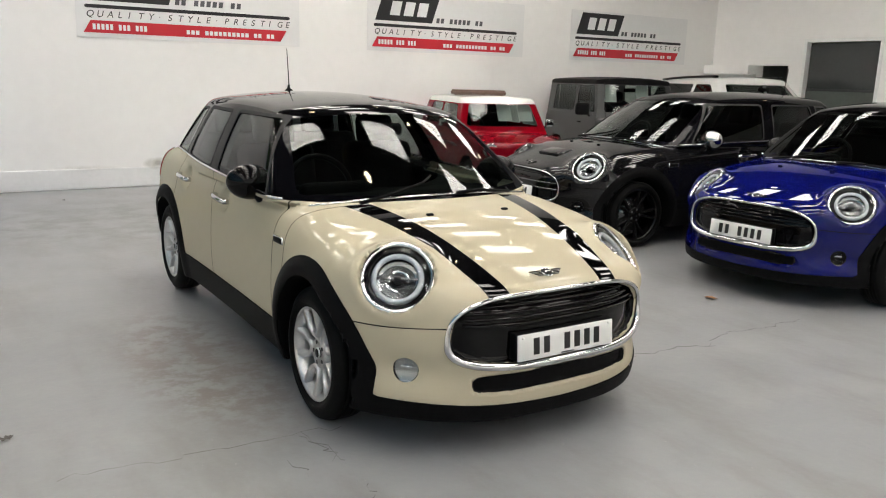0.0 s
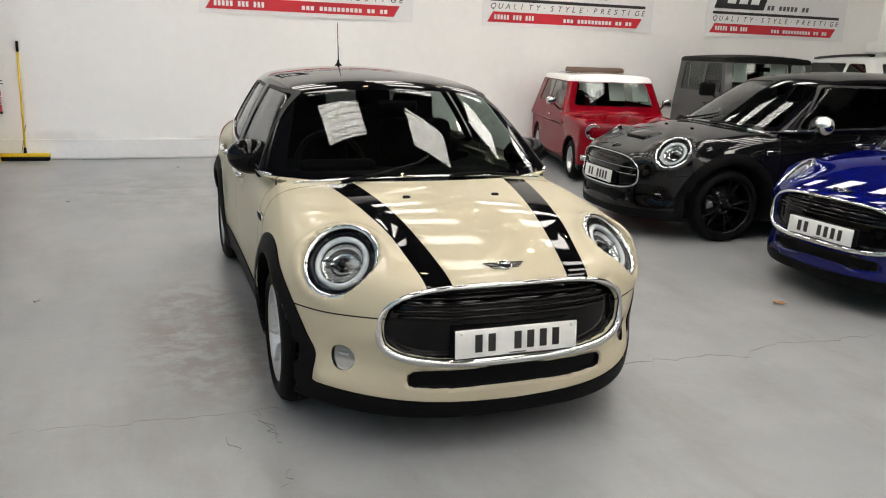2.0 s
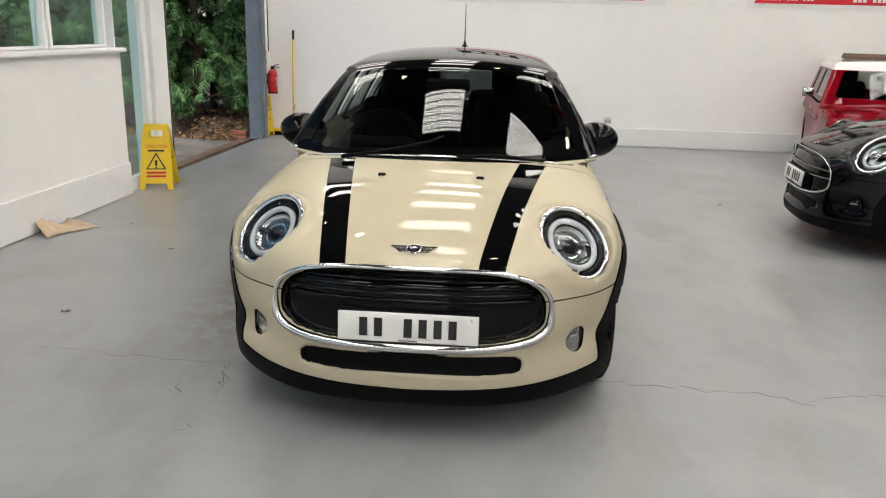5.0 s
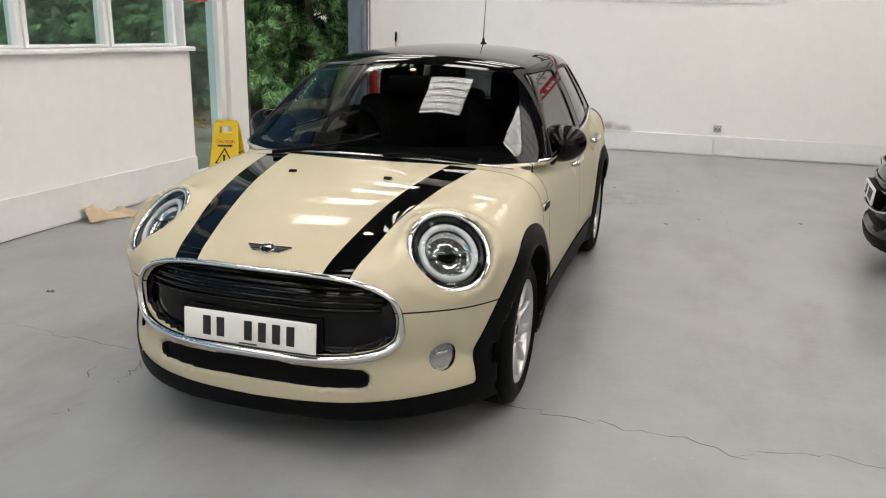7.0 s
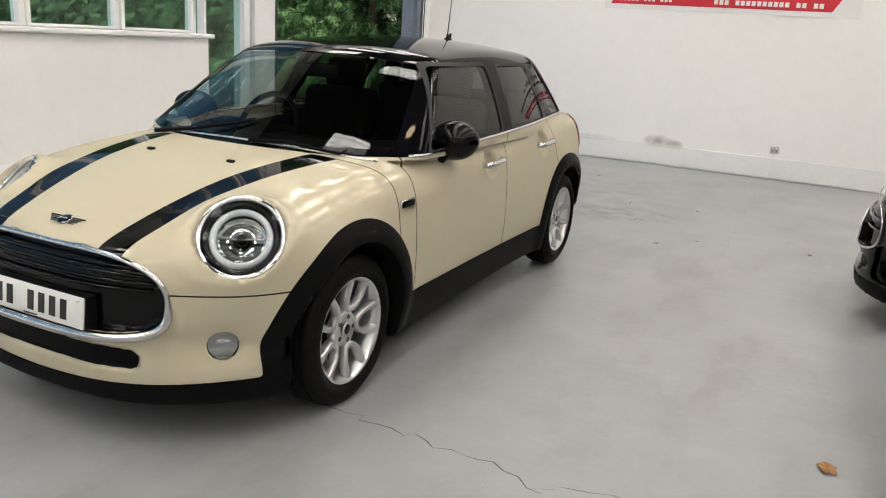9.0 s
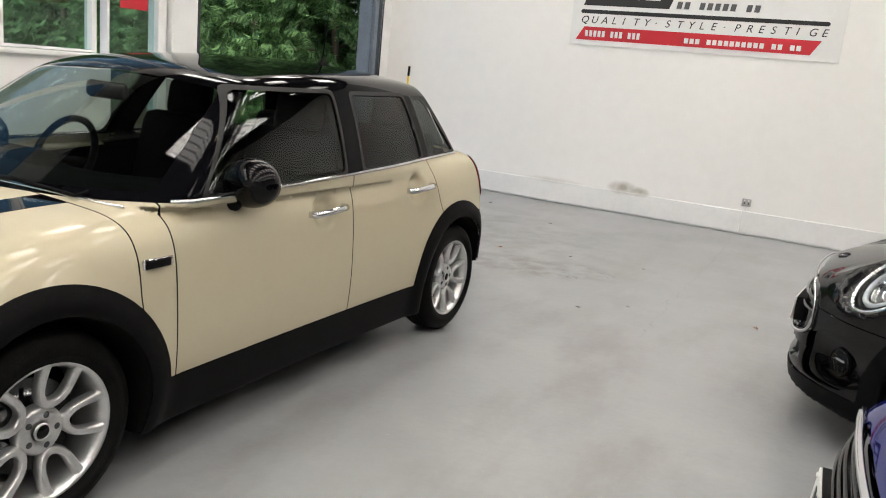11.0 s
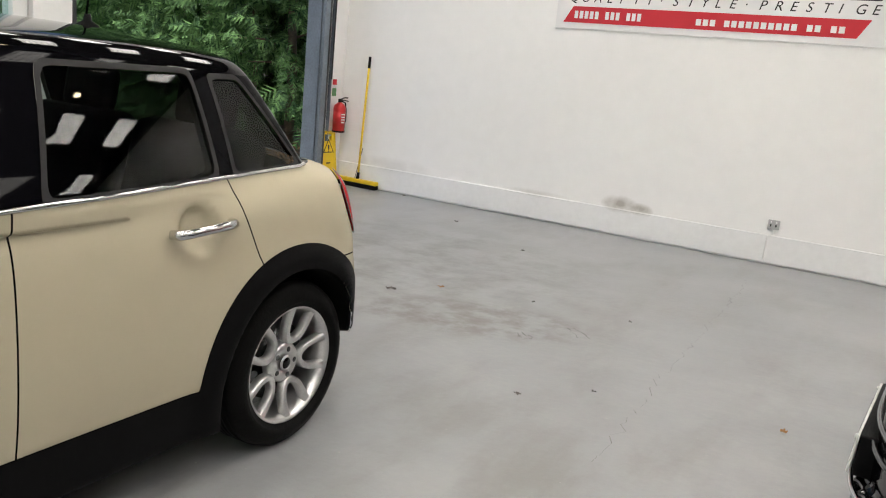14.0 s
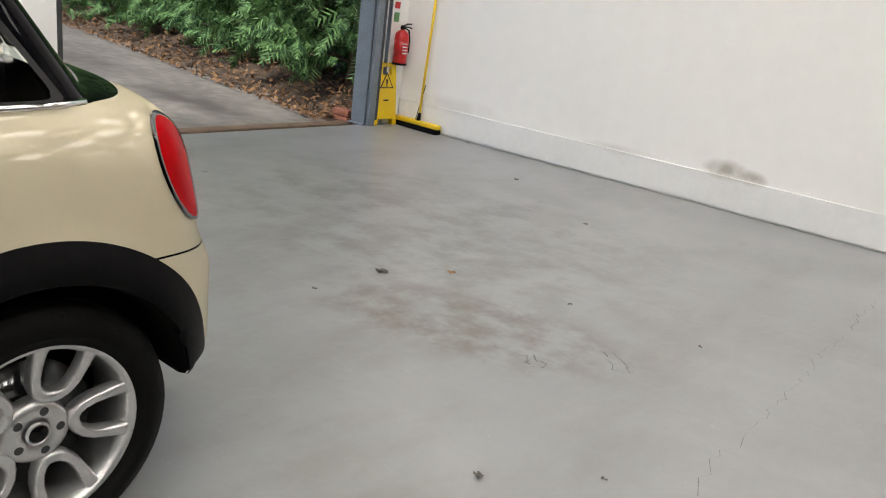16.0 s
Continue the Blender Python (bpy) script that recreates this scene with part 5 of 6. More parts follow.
    # wheels
    for sg in (-1, 1):
        for ya in (fa, ra):
            wheel_parts(car, (sg * 0.732, ya, 0.31), sg, 0.31, 0.195, rims, rim_mat, rim)
    return car


hero = hatchback("hatchback", "cream five-door hatchback with black roof, black bonnet stripes and silver wheels", pose(2.25, 2.485, 0, 0, 0, 0.5), M_CREAM, M_BLACK, 0.02, stripes=True)
blue = hatchback("hatchback", "deep blue hatchback with black roof, parked nose out", pose(5.075, 3.817, 0, 0, 0, -87.4) @ Matrix.Diagonal((1, 1, 1.015, 1)), M_BLUE, M_BLACK, 0.03, five_door=False)
club = hatchback("estate_car", "dark grey metallic estate car with black wheels and chrome mirrors", pose(4.857, 6.295, 0, 0, 0, -94.3) @ Matrix.Diagonal((1.017, 1.05, 1.03, 1)), M_GREY, M_GREY, 0.03, long=1.11, rim_mat=M_BLACKRIM, rim="five", rims=0.24, chrome_mirrors=True, scoop=True)


# ---- simpler cars parked along the wall ----
def upright_car(name, label, m, paint, roof_paint, d, step=0.04):
    """A car with an upright cabin; d holds its main sizes."""
    car = thing(name, label, "car", m)
    L, W, R = d["long"], d["half"], d["roof"]
    rw = d["wheel"]

    def f(x, y, z):
        ax = np.abs(x)
        top = d["nose"] + (d["hood"] - d["nose"]) * step_up(y, -0.1, 0.7) + (d["belt"] - d["hood"]) * step_up(y, d["base"] - 0.1, d["base"] + 0.5) - d["crown"] * (ax / W) ** 2
        w = W - 0.12 * (z - 0.5) ** 2 - 0.03 * step_up(y, L - 1.0, L) - 0.03 * step_up(-y, -0.8, 0)
        front = d["sweep"] * (ax / W) ** 3 + 0.04 * np.maximum(z - 0.5, 0) - y
        low = smax(smax(ax - w, z - top, d["soft"]), smax(front, y - (L - d["sweep"] * 0.6 * (ax / W) ** 3), 0.03), d["soft"])
        low = smax(low, d["clear"] - z, 0.03)
        screen = (d["base"] + (z - d["belt"]) * d["rake"] + 0.10 * (ax / W) ** 2 - y) / math.hypot(1, d["rake"])
        side = ax - (W - 0.03 - (z - d["belt"]) * d["lean"])
        back = (y - (L - d["boot"] - (z - d["belt"]) * d["back"] - 0.08 * (ax / W) ** 2)) / math.hypot(1, d["back"])
        cab = smax(smax(screen, side, d["soft"] * 0.6), smax(z - (R - 0.05 * (ax / W) ** 2 - 0.03 * ((y - 1.9) / 1.2) ** 2), back, d["soft"]), d["soft"] * 0.8)
        out = smin(low, np.maximum(cab, d["belt"] - 0.2 - z), 0.02)
        for ya in (d["front"], d["rear"]):
            r = np.sqrt((y - ya) ** 2 + (z - rw) ** 2)
            out = smax(out, -np.maximum(r - rw - 0.045, W - 0.28 - ax), 0.01)
        return out

    sh = Shell(f, (-W - 0.1, -0.15, 0.05), (W + 0.1, L + 0.15, R + 0.1), step)
    near_axle = lambda y, z: np.minimum(np.sqrt((y - d["front"]) ** 2 + (z - rw) ** 2), np.sqrt((y - d["rear"]) ** 2 + (z - rw) ** 2))
    sh.panel("wheel_arch", sh.take(lambda x, y, z: np.maximum(near_axle(y, z) - rw - 0.052, np.abs(x) - W - 0.02)), M_WELL, car)
    b = d["belt"]
    cabin = sh.take(lambda x, y, z: np.maximum(b + 0.01 - z, d["base"] - y))
    scr, cabin = sh.divide(cabin, lambda x, y, z: np.maximum(smax(smax(b + 0.05 - z, z - (R - 0.12), 0.04), np.abs(x) - (W - 0.15 - d["lean"] * (z - b)), 0.04), y - (d["base"] + (R - b) * d["rake"] + 0.1)))
    sh.panel("windscreen", scr, M_GLASS, car, "clear windscreen", sink=0.008)
    cuts = d["posts"]
    for y0, y1 in zip(cuts, cuts[1:]):
        g, cabin = sh.divide(cabin, lambda x, y, z: np.maximum(smax(smax(y0 + 0.045 + (d["rake"] * (z - b) if y0 == cuts[0] else 0) - y, y - (y1 - 0.045 - (d["back"] * (z - b) if y1 == cuts[-1] else 0)), 0.05), smax(b + 0.045 - z, z - (R - 0.13), 0.05), 0.05), W * 0.6 - np.abs(x)))
        for sg in (-1, 1):
            sh.panel("side_window", sh.divide(g, lambda x, y, z: -sg * x)[0], d.get("glass", M_PRIVACY), car, "side window", sink=0.008)
    rg, cabin = sh.divide(cabin, lambda x, y, z: np.maximum(smax(smax(b + 0.06 - z, z - (R - 0.14), 0.05), np.abs(x) - W + 0.26, 0.05), L - 1.0 - y))
    sh.panel("rear_window", rg, d.get("rear_glass", M_PRIVACY), car, sink=0.008)
    roof, pill = sh.divide(cabin, lambda x, y, z: R - 0.115 - z)
    sh.panel("roof", roof, roof_paint, car, "painted roof")
    sh.panel("window_surround", pill, d.get("pillar", paint), car)
    lower = sh.T
    gap, lower = sh.divide(lower, lambda x, y, z: np.maximum(np.minimum(np.abs(y - cuts[0] - 0.05), np.abs(y - cuts[1])) - 0.004, W * 0.7 - np.abs(x)))
    sh.panel("shut_line", gap, M_WELL, car, sink=0.002)
    skirt, lower = sh.divide(lower, lambda x, y, z: z - d["clear"] - 0.07)
    sh.panel("sill", skirt, M_TRIM, car)
    sh.panel("body", lower, paint, car)
    for sg in (-1, 1):
        for ya in (d["front"], d["rear"]):
            wheel_parts(car, (sg * (W - 0.11), ya, rw), sg, rw, 0.16, rw * 0.66, d["rim"], "five")
        hp = first_hit(f, (sg * (W - 0.19), -0.3, d["nose"] - 0.09), (0, 1, 0))
        hl = part("headlamp", lathe([(0.0, 0.035), (0.05, 0.03), (0.08, 0.01), (0.086, -0.01)], 24), M_LENS, car, "round headlamp", m=Matrix.Translation(hp) @ pose(0, 0, 0, 90))
        part("bowl", lathe([(0.0, -0.02), (0.05, -0.012), (0.08, 0.004)], 24), M_CHROME, hl)
        part("surround", tube([(0.09 * math.cos(t), 0.09 * math.sin(t), 0.0) for t in np.linspace(0, 2 * math.pi, 28, endpoint=False)], 0.010, 8, True), M_CHROME, hl)
        mp = first_hit(f, (sg * (W + 0.3), d["base"] + 0.30, b - 0.02), (-sg, 0, 0))
        big = d["mirror"]
        mr = part("mirror", tube([mp, mp + Vector((sg * 0.05, 0, 0.04)), mp + Vector((sg * 0.08, 0, 0.07))], 0.014, 8), M_TRIM, car, "door mirror")
        part("mirror_cap", box((0.17 * big, 0.07 * big, 0.14 * big), mp + Vector((sg * 0.13, 0, 0.11)), 0.03 * big, segments=3), d["mirror_mat"], mr)
        part("door_handle", box((0.02, 0.12, 0.025), first_hit(f, (sg * (W + 0.3), cuts[1] - 0.2, b - 0.12), (-sg, 0, 0)), 0.006), M_CHROME if paint is M_RED else M_TRIM, car)
    for z, mt in ((d["clear"] + 0.16, M_CHROME if paint is M_RED else M_TRIM),):
        pts = [first_hit(f, (x, -0.3, z), (0, 1, 0)) + Vector((0, -0.03, 0)) for x in np.linspace(-W + 0.06, W - 0.06, 15)]
        part("bumper", tube(pts, 0.04, 8), mt, car, "front bumper bar")
    dash = bmesh.new()
    box((2 * W - 0.35, 0.3, 0.2), (0, d["base"] + 0.3, b - 0.06), 0.06, dash)
    part("dashboard", dash, M_CABIN, car)
    part("steering_wheel", tube([Matrix.Translation((-0.3, d["base"] + 0.55, b + 0.02)) @ pose(0, 0, 0, 65) @ Vector((0.18 * math.cos(t), 0.18 * math.sin(t), 0)) for t in np.linspace(0, 2 * math.pi, 28, endpoint=False)], 0.014, 6, True), M_TRIM, car)
    part("rear_view_mirror", box((0.2, 0.03, 0.06), (0, d["base"] + 0.35, R - 0.2), 0.015), M_TRIM, car)
    for sx in (-0.3, 0.3):
        st = part("seat", box((0.46, 0.46, 0.16), (sx, d["base"] + 0.95, b - 0.42), 0.05), M_CABIN, car)
        part("seat_back", box((0.44, 0.14, 0.6), (sx, d["base"] + 1.22, b - 0.1), 0.06, m=pose(0, 0, 0, -12)), M_CABIN, st)
        part("headrest", box((0.25, 0.08, 0.17), (sx, d["base"] + 1.30, b + 0.26), 0.035), M_CABIN, st)
    for k, sx in enumerate(d["sheets"]):
        y = d["base"] + 0.09 + 0.20 * d["rake"] + 0.03
        part("paper_sheet", box((0.21, 0.002, 0.29), (sx, y + 0.03 + d["rake"] * (d.get("sheet_lift", 0.24) - 0.24), b + d.get("sheet_lift", 0.24)), m=pose(0, 0, 0, -math.degrees(math.atan(d["rake"])))), M_PAPER, car, "white paper sheet inside the windscreen", smooth=False)
    p = first_hit(f, (d["aerial"], d["base"] - 0.05, R + 0.3), (0, 0, -1), 2.0)
    if d["aerial"]:
        part("aerial", tube([p, p + Vector((-0.02, 0.06, 0.55))], [0.004, 0.002], 6), M_TRIM, car)
    return car, f


classic = dict(long=3.05, half=0.70, roof=1.33, nose=0.74, hood=0.83, belt=0.86, base=0.86, crown=0.03, sweep=0.10, soft=0.09, clear=0.17, rake=0.62, lean=0.26, back=0.42, boot=0.12,
               wheel=0.25, front=0.50, rear=2.54, posts=(0.98, 1.86, 2.62), rim=M_ALLOY, mirror=0.75, mirror_mat=M_CHROME, sheets=(0.08, 0.40), aerial=0.0, pillar=M_RED)
red_axis = 14.6
rx, ry = 6.49, 8.22
red_car, red_f = upright_car("classic_car", "small red classic saloon with white roof and open fabric sunroof", pose(rx, ry, 0, 0, 0, -red_axis), M_RED, M_WHITEP, classic, 0.035)
fold = part("sunroof", box((0.80, 0.30, 0.05), (0, 2.02, 1.345), 0.022, segments=3), M_SUNROOF, red_car, "folded brown fabric sunroof")
for k in range(3):
    part("fold", tube([(-0.39, 1.93 + 0.09 * k, 1.365), (0.39, 1.93 + 0.09 * k, 1.365)], 0.022, 8), M_SUNROOF, fold)

boxy = dict(long=2.90, half=0.715, roof=1.64, nose=0.92, hood=1.02, belt=1.06, base=0.90, crown=0.02, sweep=0.05, soft=0.05, clear=0.30, rake=0.28, lean=0.10, back=0.05, boot=0.06,
            wheel=0.32, front=0.55, rear=2.32, posts=(1.0, 1.72, 2.58), rim=M_BLACKRIM, mirror=1.35, mirror_mat=M_TRIM, sheets=(-0.40, 0.16), sheet_lift=0.34, aerial=-0.6, pillar=M_SUVGREY, rear_glass=M_DARKGLASS)
suv, _ = upright_car("off_roader", "boxy dark grey off-roader with upright windscreen and papers behind it", pose(8.856, 7.987, 0, 0, 0, -14.6), M_SUVGREY, M_TRIM, boxy)
tall = dict(long=4.40, half=0.90, roof=1.70, nose=0.92, hood=1.04, belt=1.10, base=1.15, crown=0.04, sweep=0.18, soft=0.14, clear=0.24, rake=1.1, lean=0.34, back=0.55, boot=0.1,
            wheel=0.35, front=0.90, rear=3.60, posts=(1.40, 2.45, 3.95), rim=M_ALLOY, mirror=1.2, mirror_mat=M_WHITEP, sheets=(), aerial=0.0, pillar=M_WHITEP, glass=M_DARKGLASS, rear_glass=M_DARKGLASS)
white, white_f = upright_car("large_car", "white tall family car with black roof rails", pose(11.4, 7.35, 0, 0, 0, -17.5), M_WHITEP, M_WHITEP, tall)
for sg in (-1, 1):
    pts = [first_hit(white_f, (sg * 0.63, y, 2.2), (0, 0, -1), 2.0, 200) + Vector((0, 0, 0.03)) for y in np.linspace(1.9, 3.7, 14)]
    part("roof_rail", tube(pts, 0.024, 8), M_BLACK, white, "black roof rail")


# ---- banners ----
def banner(x):
    t = thing("banner", "white wall banner with black emblem, black rule and red band", "banner", pose(x, NORTH - 0.012, 1.935), "banners on the long wall")
    part("sheet", span((0, 0, 0), (2.97, 0.010, 0.865), 0.002), M_BANNERW, t, smooth=False)
    slab = lambda name, pts, mt, depth=0.003: part(name, plate(pts, depth), mt, t, smooth=False, m=pose(0, -depth - 0.0005, 0))
    em = slab("emblem", [(0.13, 0.455), (1.14, 0.455), (1.27, 0.83), (0.26, 0.83)], M_INK)
    for k in range(3):
        part("emblem_shape", plate([(0.38 + 0.24 * k, 0.54), (0.55 + 0.24 * k, 0.54), (0.60 + 0.24 * k, 0.75), (0.43 + 0.24 * k, 0.75)], 0.002), M_BANNERW, em, "white block", smooth=False, m=pose(0, -0.0025, 0))
    for k in range(11):
        slab("grey_bar", [(1.22 + 0.083 * k, 0.465), (1.275 + 0.083 * k, 0.465), (1.285 + 0.083 * k, 0.54), (1.23 + 0.083 * k, 0.54)], M_INKGREY) if k not in (2, 8) else None
    rule = [(0.13 + 0.022 * math.cos(a), 0.385 + 0.022 * math.sin(a)) for a in np.linspace(math.pi / 2, 3 * math.pi / 2, 9)] + [(2.80 + 0.022 * math.cos(a), 0.385 + 0.022 * math.sin(a)) for a in np.linspace(-math.pi / 2, math.pi / 2, 9)]
    slab("rule", rule, M_INK)
    # "QUALITY · STYLE · PRESTIGE" stretched over the width
    text = "QUALITY·STYLE·PRESTIGE"
    for k, ch in enumerate(text):
        words("letter", ch, 0.115, M_INK, t, pose(0.115 + k * 0.1255, -0.001, 0.255, 90, 0, 0), shear=0.25)
    red = slab("red_band", [(0.08, 0.06), (2.68, 0.06), (2.77, 0.212), (0.17, 0.212)], M_BANNERR)
    for k in range(13):
        if k not in (5, 9):
            part("white_bar", plate([(0.19 + 0.052 * k, 0.10), (0.225 + 0.052 * k, 0.10), (0.225 + 0.052 * k, 0.17), (0.19 + 0.052 * k, 0.17)], 0.001), M_BANNERW, red, smooth=False, m=pose(0, -0.0015, 0))
    for k in range(20):
        if k not in (3, 14, 17):
            part("white_bar", plate([(1.36 + 0.062 * k, 0.095), (1.405 + 0.062 * k, 0.095), (1.405 + 0.062 * k, 0.15), (1.36 + 0.062 * k, 0.15)], 0.001), M_BANNERW, red, smooth=False, m=pose(0, -0.0015, 0))
    return t


M_INKGREY = mat("banner_grey", (0.10, 0.10, 0.11), 0.5)
first_banner = banner(1.59)
for x in (5.65, 9.67):
    copy_thing(first_banner, pose(x, NORTH - 0.012, 1.935))


# ---- things by the opening ----
def caution_panel(parent, name, m, plain=False):
    bm = bmesh.new()
    # legs, body and a hand slot at the top
    for pts in ([(-0.155, 0), (-0.105, 0), (-0.095, 0.06), (-0.1515, 0.06)], [(0.105, 0), (0.155, 0), (0.1515, 0.06), (0.095, 0.06)],
                [(-0.1515, 0.06), (0.1515, 0.06), (0.126, 0.50), (-0.126, 0.50)], [(-0.126, 0.50), (-0.065, 0.50), (-0.06, 0.575), (-0.1215, 0.575)],
                [(0.065, 0.50), (0.126, 0.50), (0.1215, 0.575), (0.06, 0.575)], [(-0.1215, 0.575), (0.1215, 0.575), (0.112, 0.615), (-0.112, 0.615)]):
        plate(pts, 0.014, bm)
    p = part(name, bm, M_YELLOW, parent, smooth=False, m=m)
    high = 0.17 if plain else 0.0
    tri = lambda s, z: [(-s, z - s * 0.62), (s, z - s * 0.62), (0, z + s * 1.1)]
    part("triangle", plate(tri(0.095, 0.255), 0.001), M_PLATEINK, p, smooth=False, m=pose(0, -0.0015, high))
    part("triangle_field", plate(tri(0.074, 0.252), 0.001), M_YELLOW, p, smooth=False, m=pose(0, -0.003, high))
    part("symbol", plate([(-0.008, 0.225), (0.008, 0.225), (0.014, 0.285), (-0.014, 0.285)], 0.001), M_PLATEINK, p, smooth=False, m=pose(0, -0.0045, high))
    part("symbol", plate([(-0.008, 0.208), (0.008, 0.208), (0.008, 0.219), (-0.008, 0.219)], 0.001), M_PLATEINK, p, smooth=False, m=pose(0, -0.0045, high))
    if plain:
        part("text_bar", plate([(-0.035, 0.24), (0.035, 0.24), (0.035, 0.255), (-0.035, 0.255)], 0.001), M_PLATEINK, p, smooth=False, m=pose(0, -0.0015, 0))
        return p
    for z, wd in ((0.415, 0.19), (0.385, 0.15)):
        if z == 0.415:
            words("lettering", "CAUTION", 0.045, M_BANNERR, p, pose(-0.098, -0.001, z - 0.012, 90, 0, 0), spacing=1.0)
        else:
            part("text_bar", plate([(-wd / 2, z - 0.018), (wd / 2, z - 0.018), (wd / 2, z), (-wd / 2, z)], 0.001), M_PLATEINK, p, smooth=False, m=pose(0, -0.0015, 0))
    for z in (0.155, 0.12):
        part("text_bar", plate([(-0.09, z), (0.09, z), (0.09, z + 0.02), (-0.09, z + 0.02)], 0.001), M_BANNERR, p, smooth=False, m=pose(0, -0.0015, 0))
    return p


sign = thing("caution_sign", "yellow plastic folding caution sign standing open on the floor", "floor sign", pose(-0.83, 7.14, 0, 0, 0, 14))
caution_panel(sign, "front_panel", pose(0, -0.19, 0, -16, 0, 0))
caution_panel(sign, "rear_panel", pose(0, 0.19, 0, -16, 0, 180))
part("hinge", tube([(-0.11, 0, 0.595), (0.11, 0, 0.595)], 0.014, 8), M_YELLOW, sign)
for sg in (-1, 1):
    part("stay", tube([(sg * 0.13, -0.10, 0.29), (sg * 0.13, 0.10, 0.29)], 0.004, 6), M_TRIM, sign)
folded = thing("caution_sign", "yellow plastic caution sign folded and leaning beside the steel column", "floor sign", pose(-0.925, 11.0, 0, 0, 0, 88))
caution_panel(folded, "front_panel", pose(0, -0.02, 0, -4, 0, 0), True)
caution_panel(folded, "rear_panel", pose(0, 0.035, 0, -4, 0, 180) @ pose(0, 0, 0, 8, 0, 0), True)
part("hinge", tube([(-0.11, 0.03, 0.60), (0.11, 0.03, 0.60)], 0.014, 8), M_YELLOW, folded)

ext = thing("fire_extinguisher", "red fire extinguisher hanging on the white wall", "fire extinguisher", pose(-0.892, 11.107, 0.603, 0, 0, 75))
part("cylinder", lathe([(0.0, 0.0), (0.06, 0.0), (0.07, 0.012), (0.071, 0.27), (0.064, 0.305), (0.04, 0.33), (0.022, 0.34), (0.022, 0.35)], 28), M_FIRE, ext)
part("foot_ring", lathe([(0.071, 0.002), (0.073, 0.002), (0.073, 0.022), (0.071, 0.022)], 28), M_TRIM, ext)
part("valve", lathe([(0.024, 0.345), (0.024, 0.375), (0.012, 0.385), (0.0, 0.386)], 14), M_TRIM, ext)
part("lever", tube([(0.0, -0.01, 0.378), (0.02, -0.05, 0.40), (0.04, -0.09, 0.405)], 0.008, 6), M_DARKMETAL, ext)
part("carry_handle", tube([(0.0, -0.01, 0.372), (0.03, -0.05, 0.372), (0.05, -0.09, 0.365)], 0.007, 6), M_DARKMETAL, ext)
part("hose", tube([(0.02, 0.0, 0.36), (0.075, 0.0, 0.34), (0.085, -0.01, 0.25), (0.08, -0.015, 0.12)], 0.009, 8), M_TRIM, ext)
part("label_field", lathe([(0.0715, 0.10), (0.0717, 0.10), (0.0717, 0.24), (0.0715, 0.24)], 28, m=Matrix.Diagonal((1, 1, 1, 1))), M_FIRE, ext)
for k in range(4):
    part("label_bar", box((0.05, 0.002, 0.012), (0.0, -0.0725, 0.21 - 0.03 * k)), M_PAPER, ext, smooth=False)
part("bracket", box((0.05, 0.02, 0.16), (0.0, 0.075, 0.20), 0.004), M_DARKMETAL, ext)
notice = thing("safety_notice", "narrow red, white and green notice above the extinguisher", "notice", pose(-0.9765, 11.095, 1.01, 0, 0, 90 - WEST_TURN))
for z0, z1, mt in ((0.0, 0.09, mat("notice_green", (0.12, 0.3, 0.12), 0.6)), (0.092, 0.125, M_PAPER), (0.127, 0.19, M_BANNERR)):
    part("field", span((-0.035, 0, z0), (0.035, 0.004, z1)), mt, notice, smooth=False)

broom = thing("broom", "wide yellow broom with black bristles leaning in the corner", "broom", pose(-0.645, NORTH - 0.075, 0, 0, 0, -3))
part("head", span((-0.31, -0.035, 0.05), (0.31, 0.035, 0.095), 0.010), M_YELLOW, broom)
part("bristles", span((-0.305, -0.045, 0.0), (0.305, 0.045, 0.052), 0.012), M_TRIM, broom, "black bristle strip")
part("socket", tube([(0.02, 0.0, 0.09), (0.022, 0.008, 0.17)], [0.022, 0.016], 10), M_TRIM, broom)
part("stick", tube([(0.022, 0.006, 0.15), (0.03, 0.050, 1.37)], 0.0125, 10), M_YELLOW, broom)
part("grip", tube([(0.03, 0.050, 1.36), (0.032, 0.055, 1.49)], 0.016, 10), M_TRIM, broom)
part("stay", tube([(-0.02, 0.0, 0.095), (0.05, 0.02, 0.45)], 0.004, 6), M_DARKMETAL, broom)

sock = thing("power_socket", "grey double power socket on the white wall", "power socket", pose(3.915, NORTH - 0.012, 0.362))
part("face", box((0.10, 0.024, 0.085), bevel=0.006), mat("socket_grey", (0.42, 0.42, 0.42), 0.4), sock)
for sx in (-0.022, 0.022):
    part("slot", box((0.012, 0.003, 0.02), (sx, -0.0125, -0.008)), M_PLATEINK, sock, smooth=False)
    part("switch", box((0.012, 0.006, 0.016), (sx, -0.0125, 0.022), 0.002), M_PAPER, sock)
part("conduit", span((-0.012, 0.0, -0.09), (0.012, 0.012, -0.042), 0.002), M_UPVC, sock)


def crumpled_sheet():
    rng = np.random.default_rng(8)
    vs, fs = [], []
    n, k = 16, 9
    for i in range(n):
        for j in range(k):
            u, v = i / (n - 1), j / (k - 1)
            vs.append((0.46 * (u - 0.5) * (1 - 0.35 * v), 0.26 * (v - 0.5) + 0.03 * math.sin(5 * u), 0.006 + 0.07 * abs(math.sin(3.1 * u + 0.8)) * v + 0.012 * rng.random() + 0.05 * v * (u < 0.3)))
    for i in range(n - 1):
        for j in range(k - 1):
            a = i * k + j
            fs.append((a, a + k, a + k + 1, a + 1))
    return vs, fs


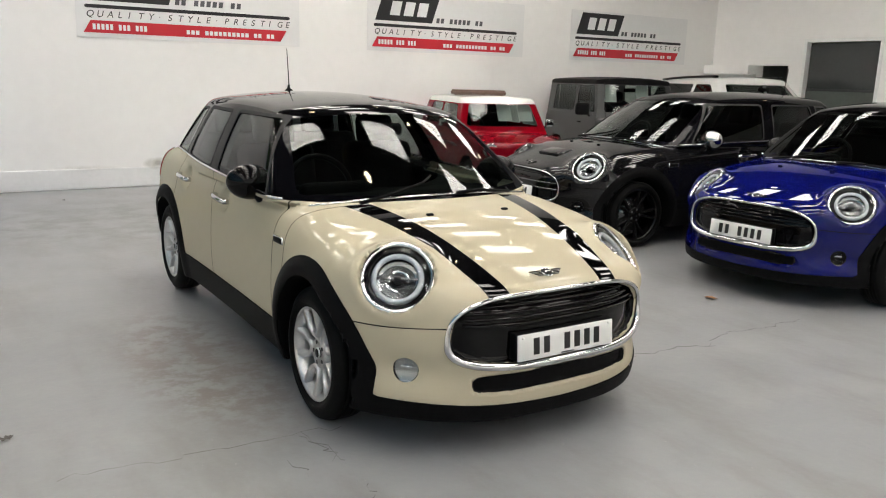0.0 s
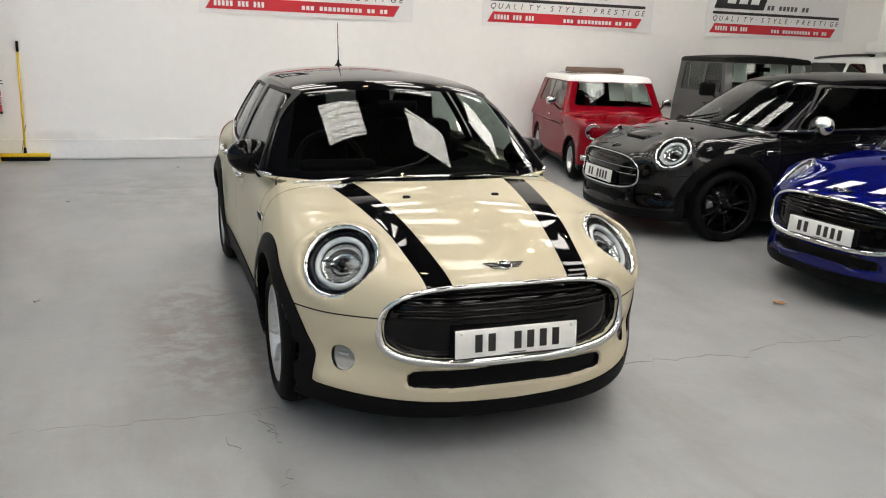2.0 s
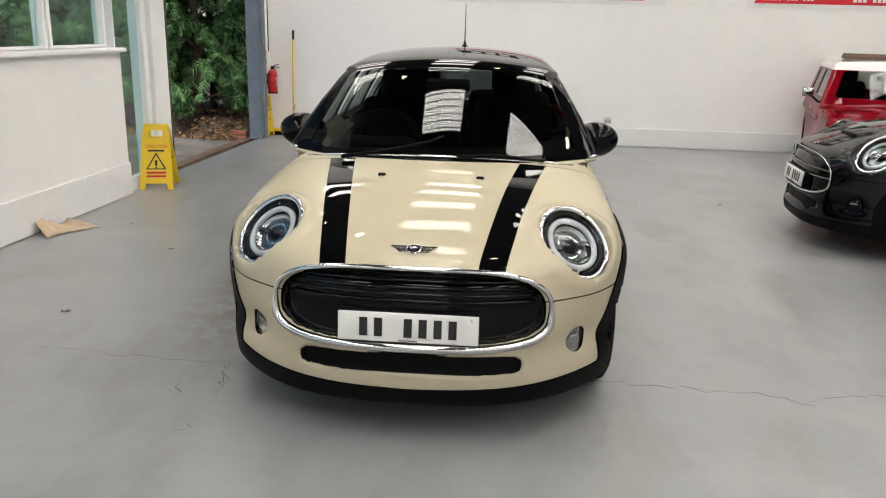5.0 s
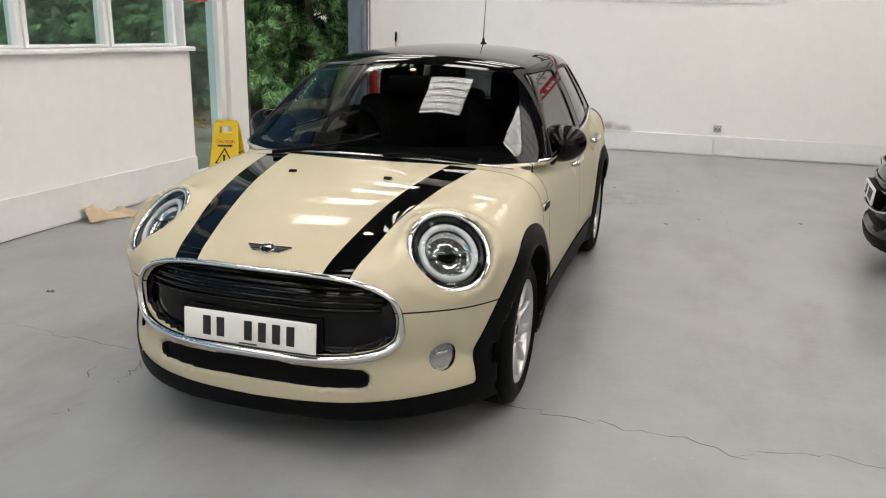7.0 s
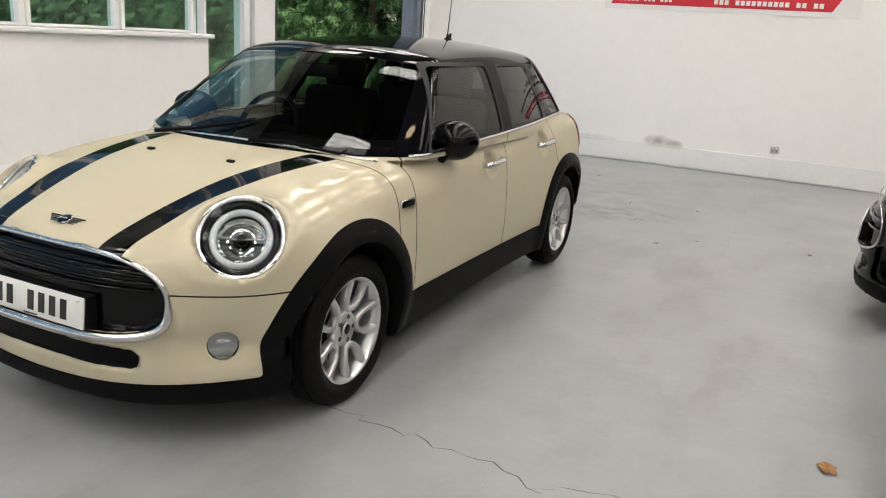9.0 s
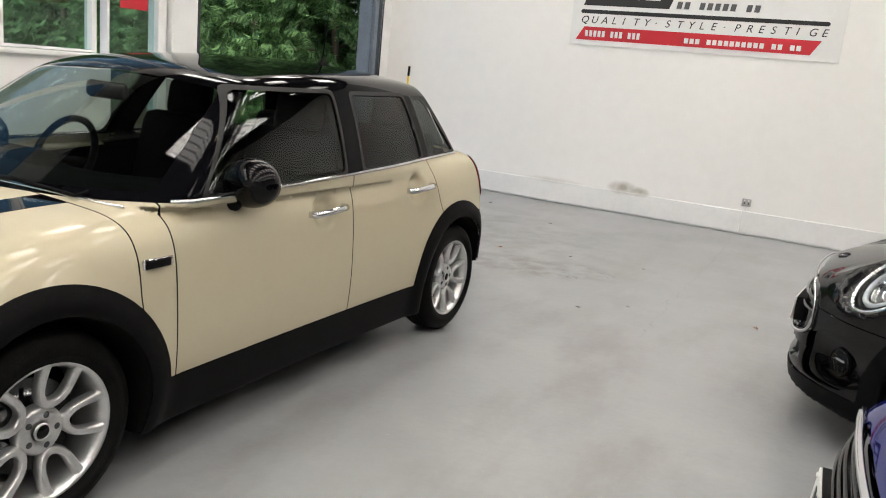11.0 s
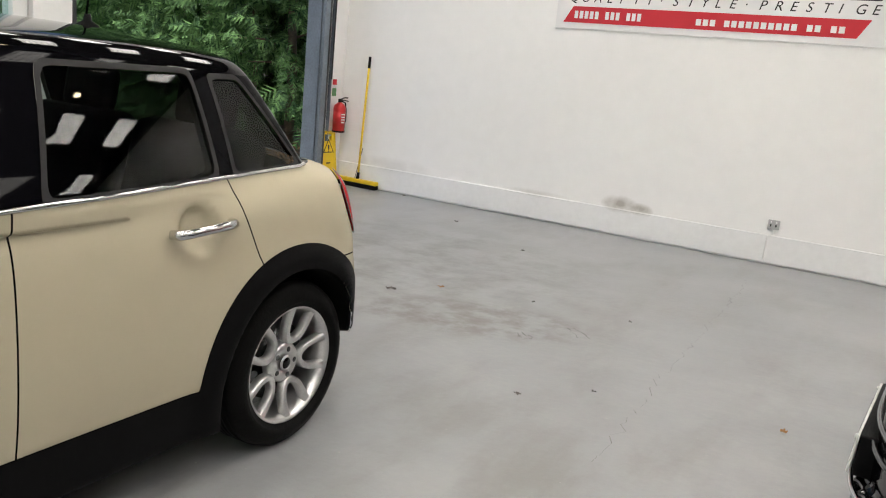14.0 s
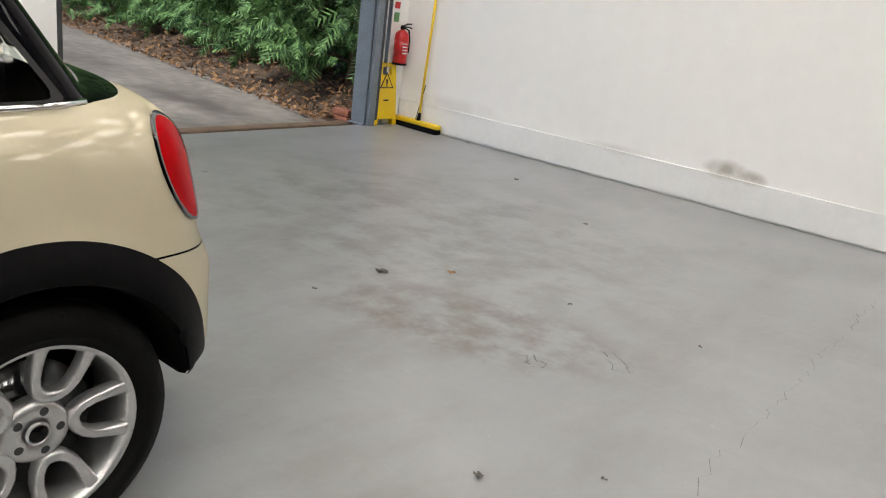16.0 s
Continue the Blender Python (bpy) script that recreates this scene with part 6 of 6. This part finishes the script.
card = part("card_scrap", crumpled_sheet(), M_CARD, smooth=True, m=pose(-0.79, 5.33, 0, 0, 0, 70))
tagged(card, "crumpled piece of brown card lying by the low wall", "card")
card.modifiers.new("thick", "SOLIDIFY").thickness = 0.004


def leaf_shape(size, seed):
    rng = random.Random(seed)
    vs = [(0, 0, 0.008)]
    for k in range(14):
        a = 2 * math.pi * k / 14
        r = size * (0.55 + 0.45 * abs(math.cos(2.5 * a))) * rng.uniform(0.85, 1.1)
        vs.append((r * math.cos(a), 0.75 * r * math.sin(a), 0.004 + 0.012 * rng.random()))
    return vs, [(0, k + 1, (k + 1) % 14 + 1) for k in range(14)]


for x, y, s, tone in ((4.82, 3.81, 0.055, 0), (2.12, 7.88, 0.045, 1), (2.32, 8.17, 0.03, 0), (4.575, 7.33, 0.025, 0), (3.5, 6.87, 0.022, 1), (1.2, 10.34, 0.03, 1), (0.23, 4.97, 0.022, 1), (2.2, 9.72, 0.02, 1), (3.54, 8.42, 0.012, 1), (2.92, 8.34, 0.018, 1), (0.2, 3.66, 0.03, 1), (0.06, 11.15, 0.02, 1), (2.12, 7.44, 0.014, 1), (0.13, 8.2, 0.025, 1), (-0.36, 5.59, 0.015, 1), (3.76, 7.16, 0.013, 1)):
    lf = part("dry_leaf", leaf_shape(s, int(x * 100)), M_LEAFDRY if tone == 0 else M_CRACK, smooth=False, m=pose(x, y, 0, 0, 0, (x * 97) % 360))
    tagged(lf, "dry brown leaf lying on the grey floor" if tone == 0 else "dark scrap of leaf on the grey floor", "leaf", "scraps on the floor")


def crack_strip(points, width, seed):
    """A thin ragged dark line on the floor through a few points."""
    rng = np.random.default_rng(seed)
    path = []
    for a, b in zip(points, points[1:]):
        n = max(2, int(math.dist(a, b) / 0.05))
        for k in range(n):
            t = k / n
            path.append((a[0] + (b[0] - a[0]) * t + 0.012 * rng.normal(), a[1] + (b[1] - a[1]) * t + 0.014 * rng.normal()))
    vs, fs = [], []
    for k, (x, y) in enumerate(path):
        w = width * (0.3 + rng.random())
        vs += [(x - w * 0.3, y - w, 0.0015), (x + w * 0.3, y + w, 0.0015)]
        if k:
            fs.append((2 * k - 2, 2 * k - 1, 2 * k + 1, 2 * k))
    return vs, fs


for pts, w, seed in (([(2.6, 3.21), (3.21, 3.19), (3.47, 3.16), (3.75, 3.17), (3.91, 3.09), (4.02, 3.07)], 0.0026, 1), ([(3.93, 3.08), (4.03, 3.15), (4.13, 3.17), (4.33, 3.2), (4.6, 3.18), (5.0, 3.16)], 0.0022, 4),
                     ([(1.5, 3.12), (1.27, 3.14), (0.83, 3.16), (0.3, 3.2)], 0.0018, 2), ([(3.9, 10.51), (3.94, 9.33), (3.94, 8.72), (3.96, 8.01), (3.96, 7.54), (3.98, 7.0), (4.01, 6.44)], 0.0016, 3)):
    tagged(part("floor_crack", crack_strip(pts, w, seed), M_CRACK, smooth=False), kind="structure")
# tyre scuffs and scratches beside the car
M_SCUFF = mat("scuff", (0.13, 0.13, 0.13), 0.5, vary=0.3, scale=20)
for a, b in (((1.32, 3.13), (1.36, 2.75)), ((1.16, 2.89), (1.19, 2.74)), ((1.36, 2.59), (1.31, 2.45)), ((1.29, 3.12), (1.33, 2.80)), ((3.1, 7.68), (3.14, 7.61)), ((3.14, 7.71), (3.18, 7.63)), ((3.28, 8.0), (3.42, 7.86)), ((3.32, 8.04), (3.46, 7.9)), ((3.89, 9.65), (3.91, 9.3))):
    pts = [(a[0] + (b[0] - a[0]) * t + 0.03 * math.sin(3 * t), a[1] + (b[1] - a[1]) * t) for t in (0, 0.25, 0.5, 0.75, 1)]
    tagged(part("floor_scuff", crack_strip(pts, 0.0035, int(a[1] * 100)), M_SCUFF, smooth=False), kind="structure")

# bricks and a stake by the foot of the column, outside
for k in range(2):
    b = part("brick", box((0.215, 0.1025, 0.065), bevel=0.006), M_BRICK, m=ww @ pose(-0.42, 5.84, G + 0.033 + 0.071 * k, 0, 0, 4 * k))
    tagged(b, "worn red brick stacked by the steel column outside", "brick", "bricks by the column")
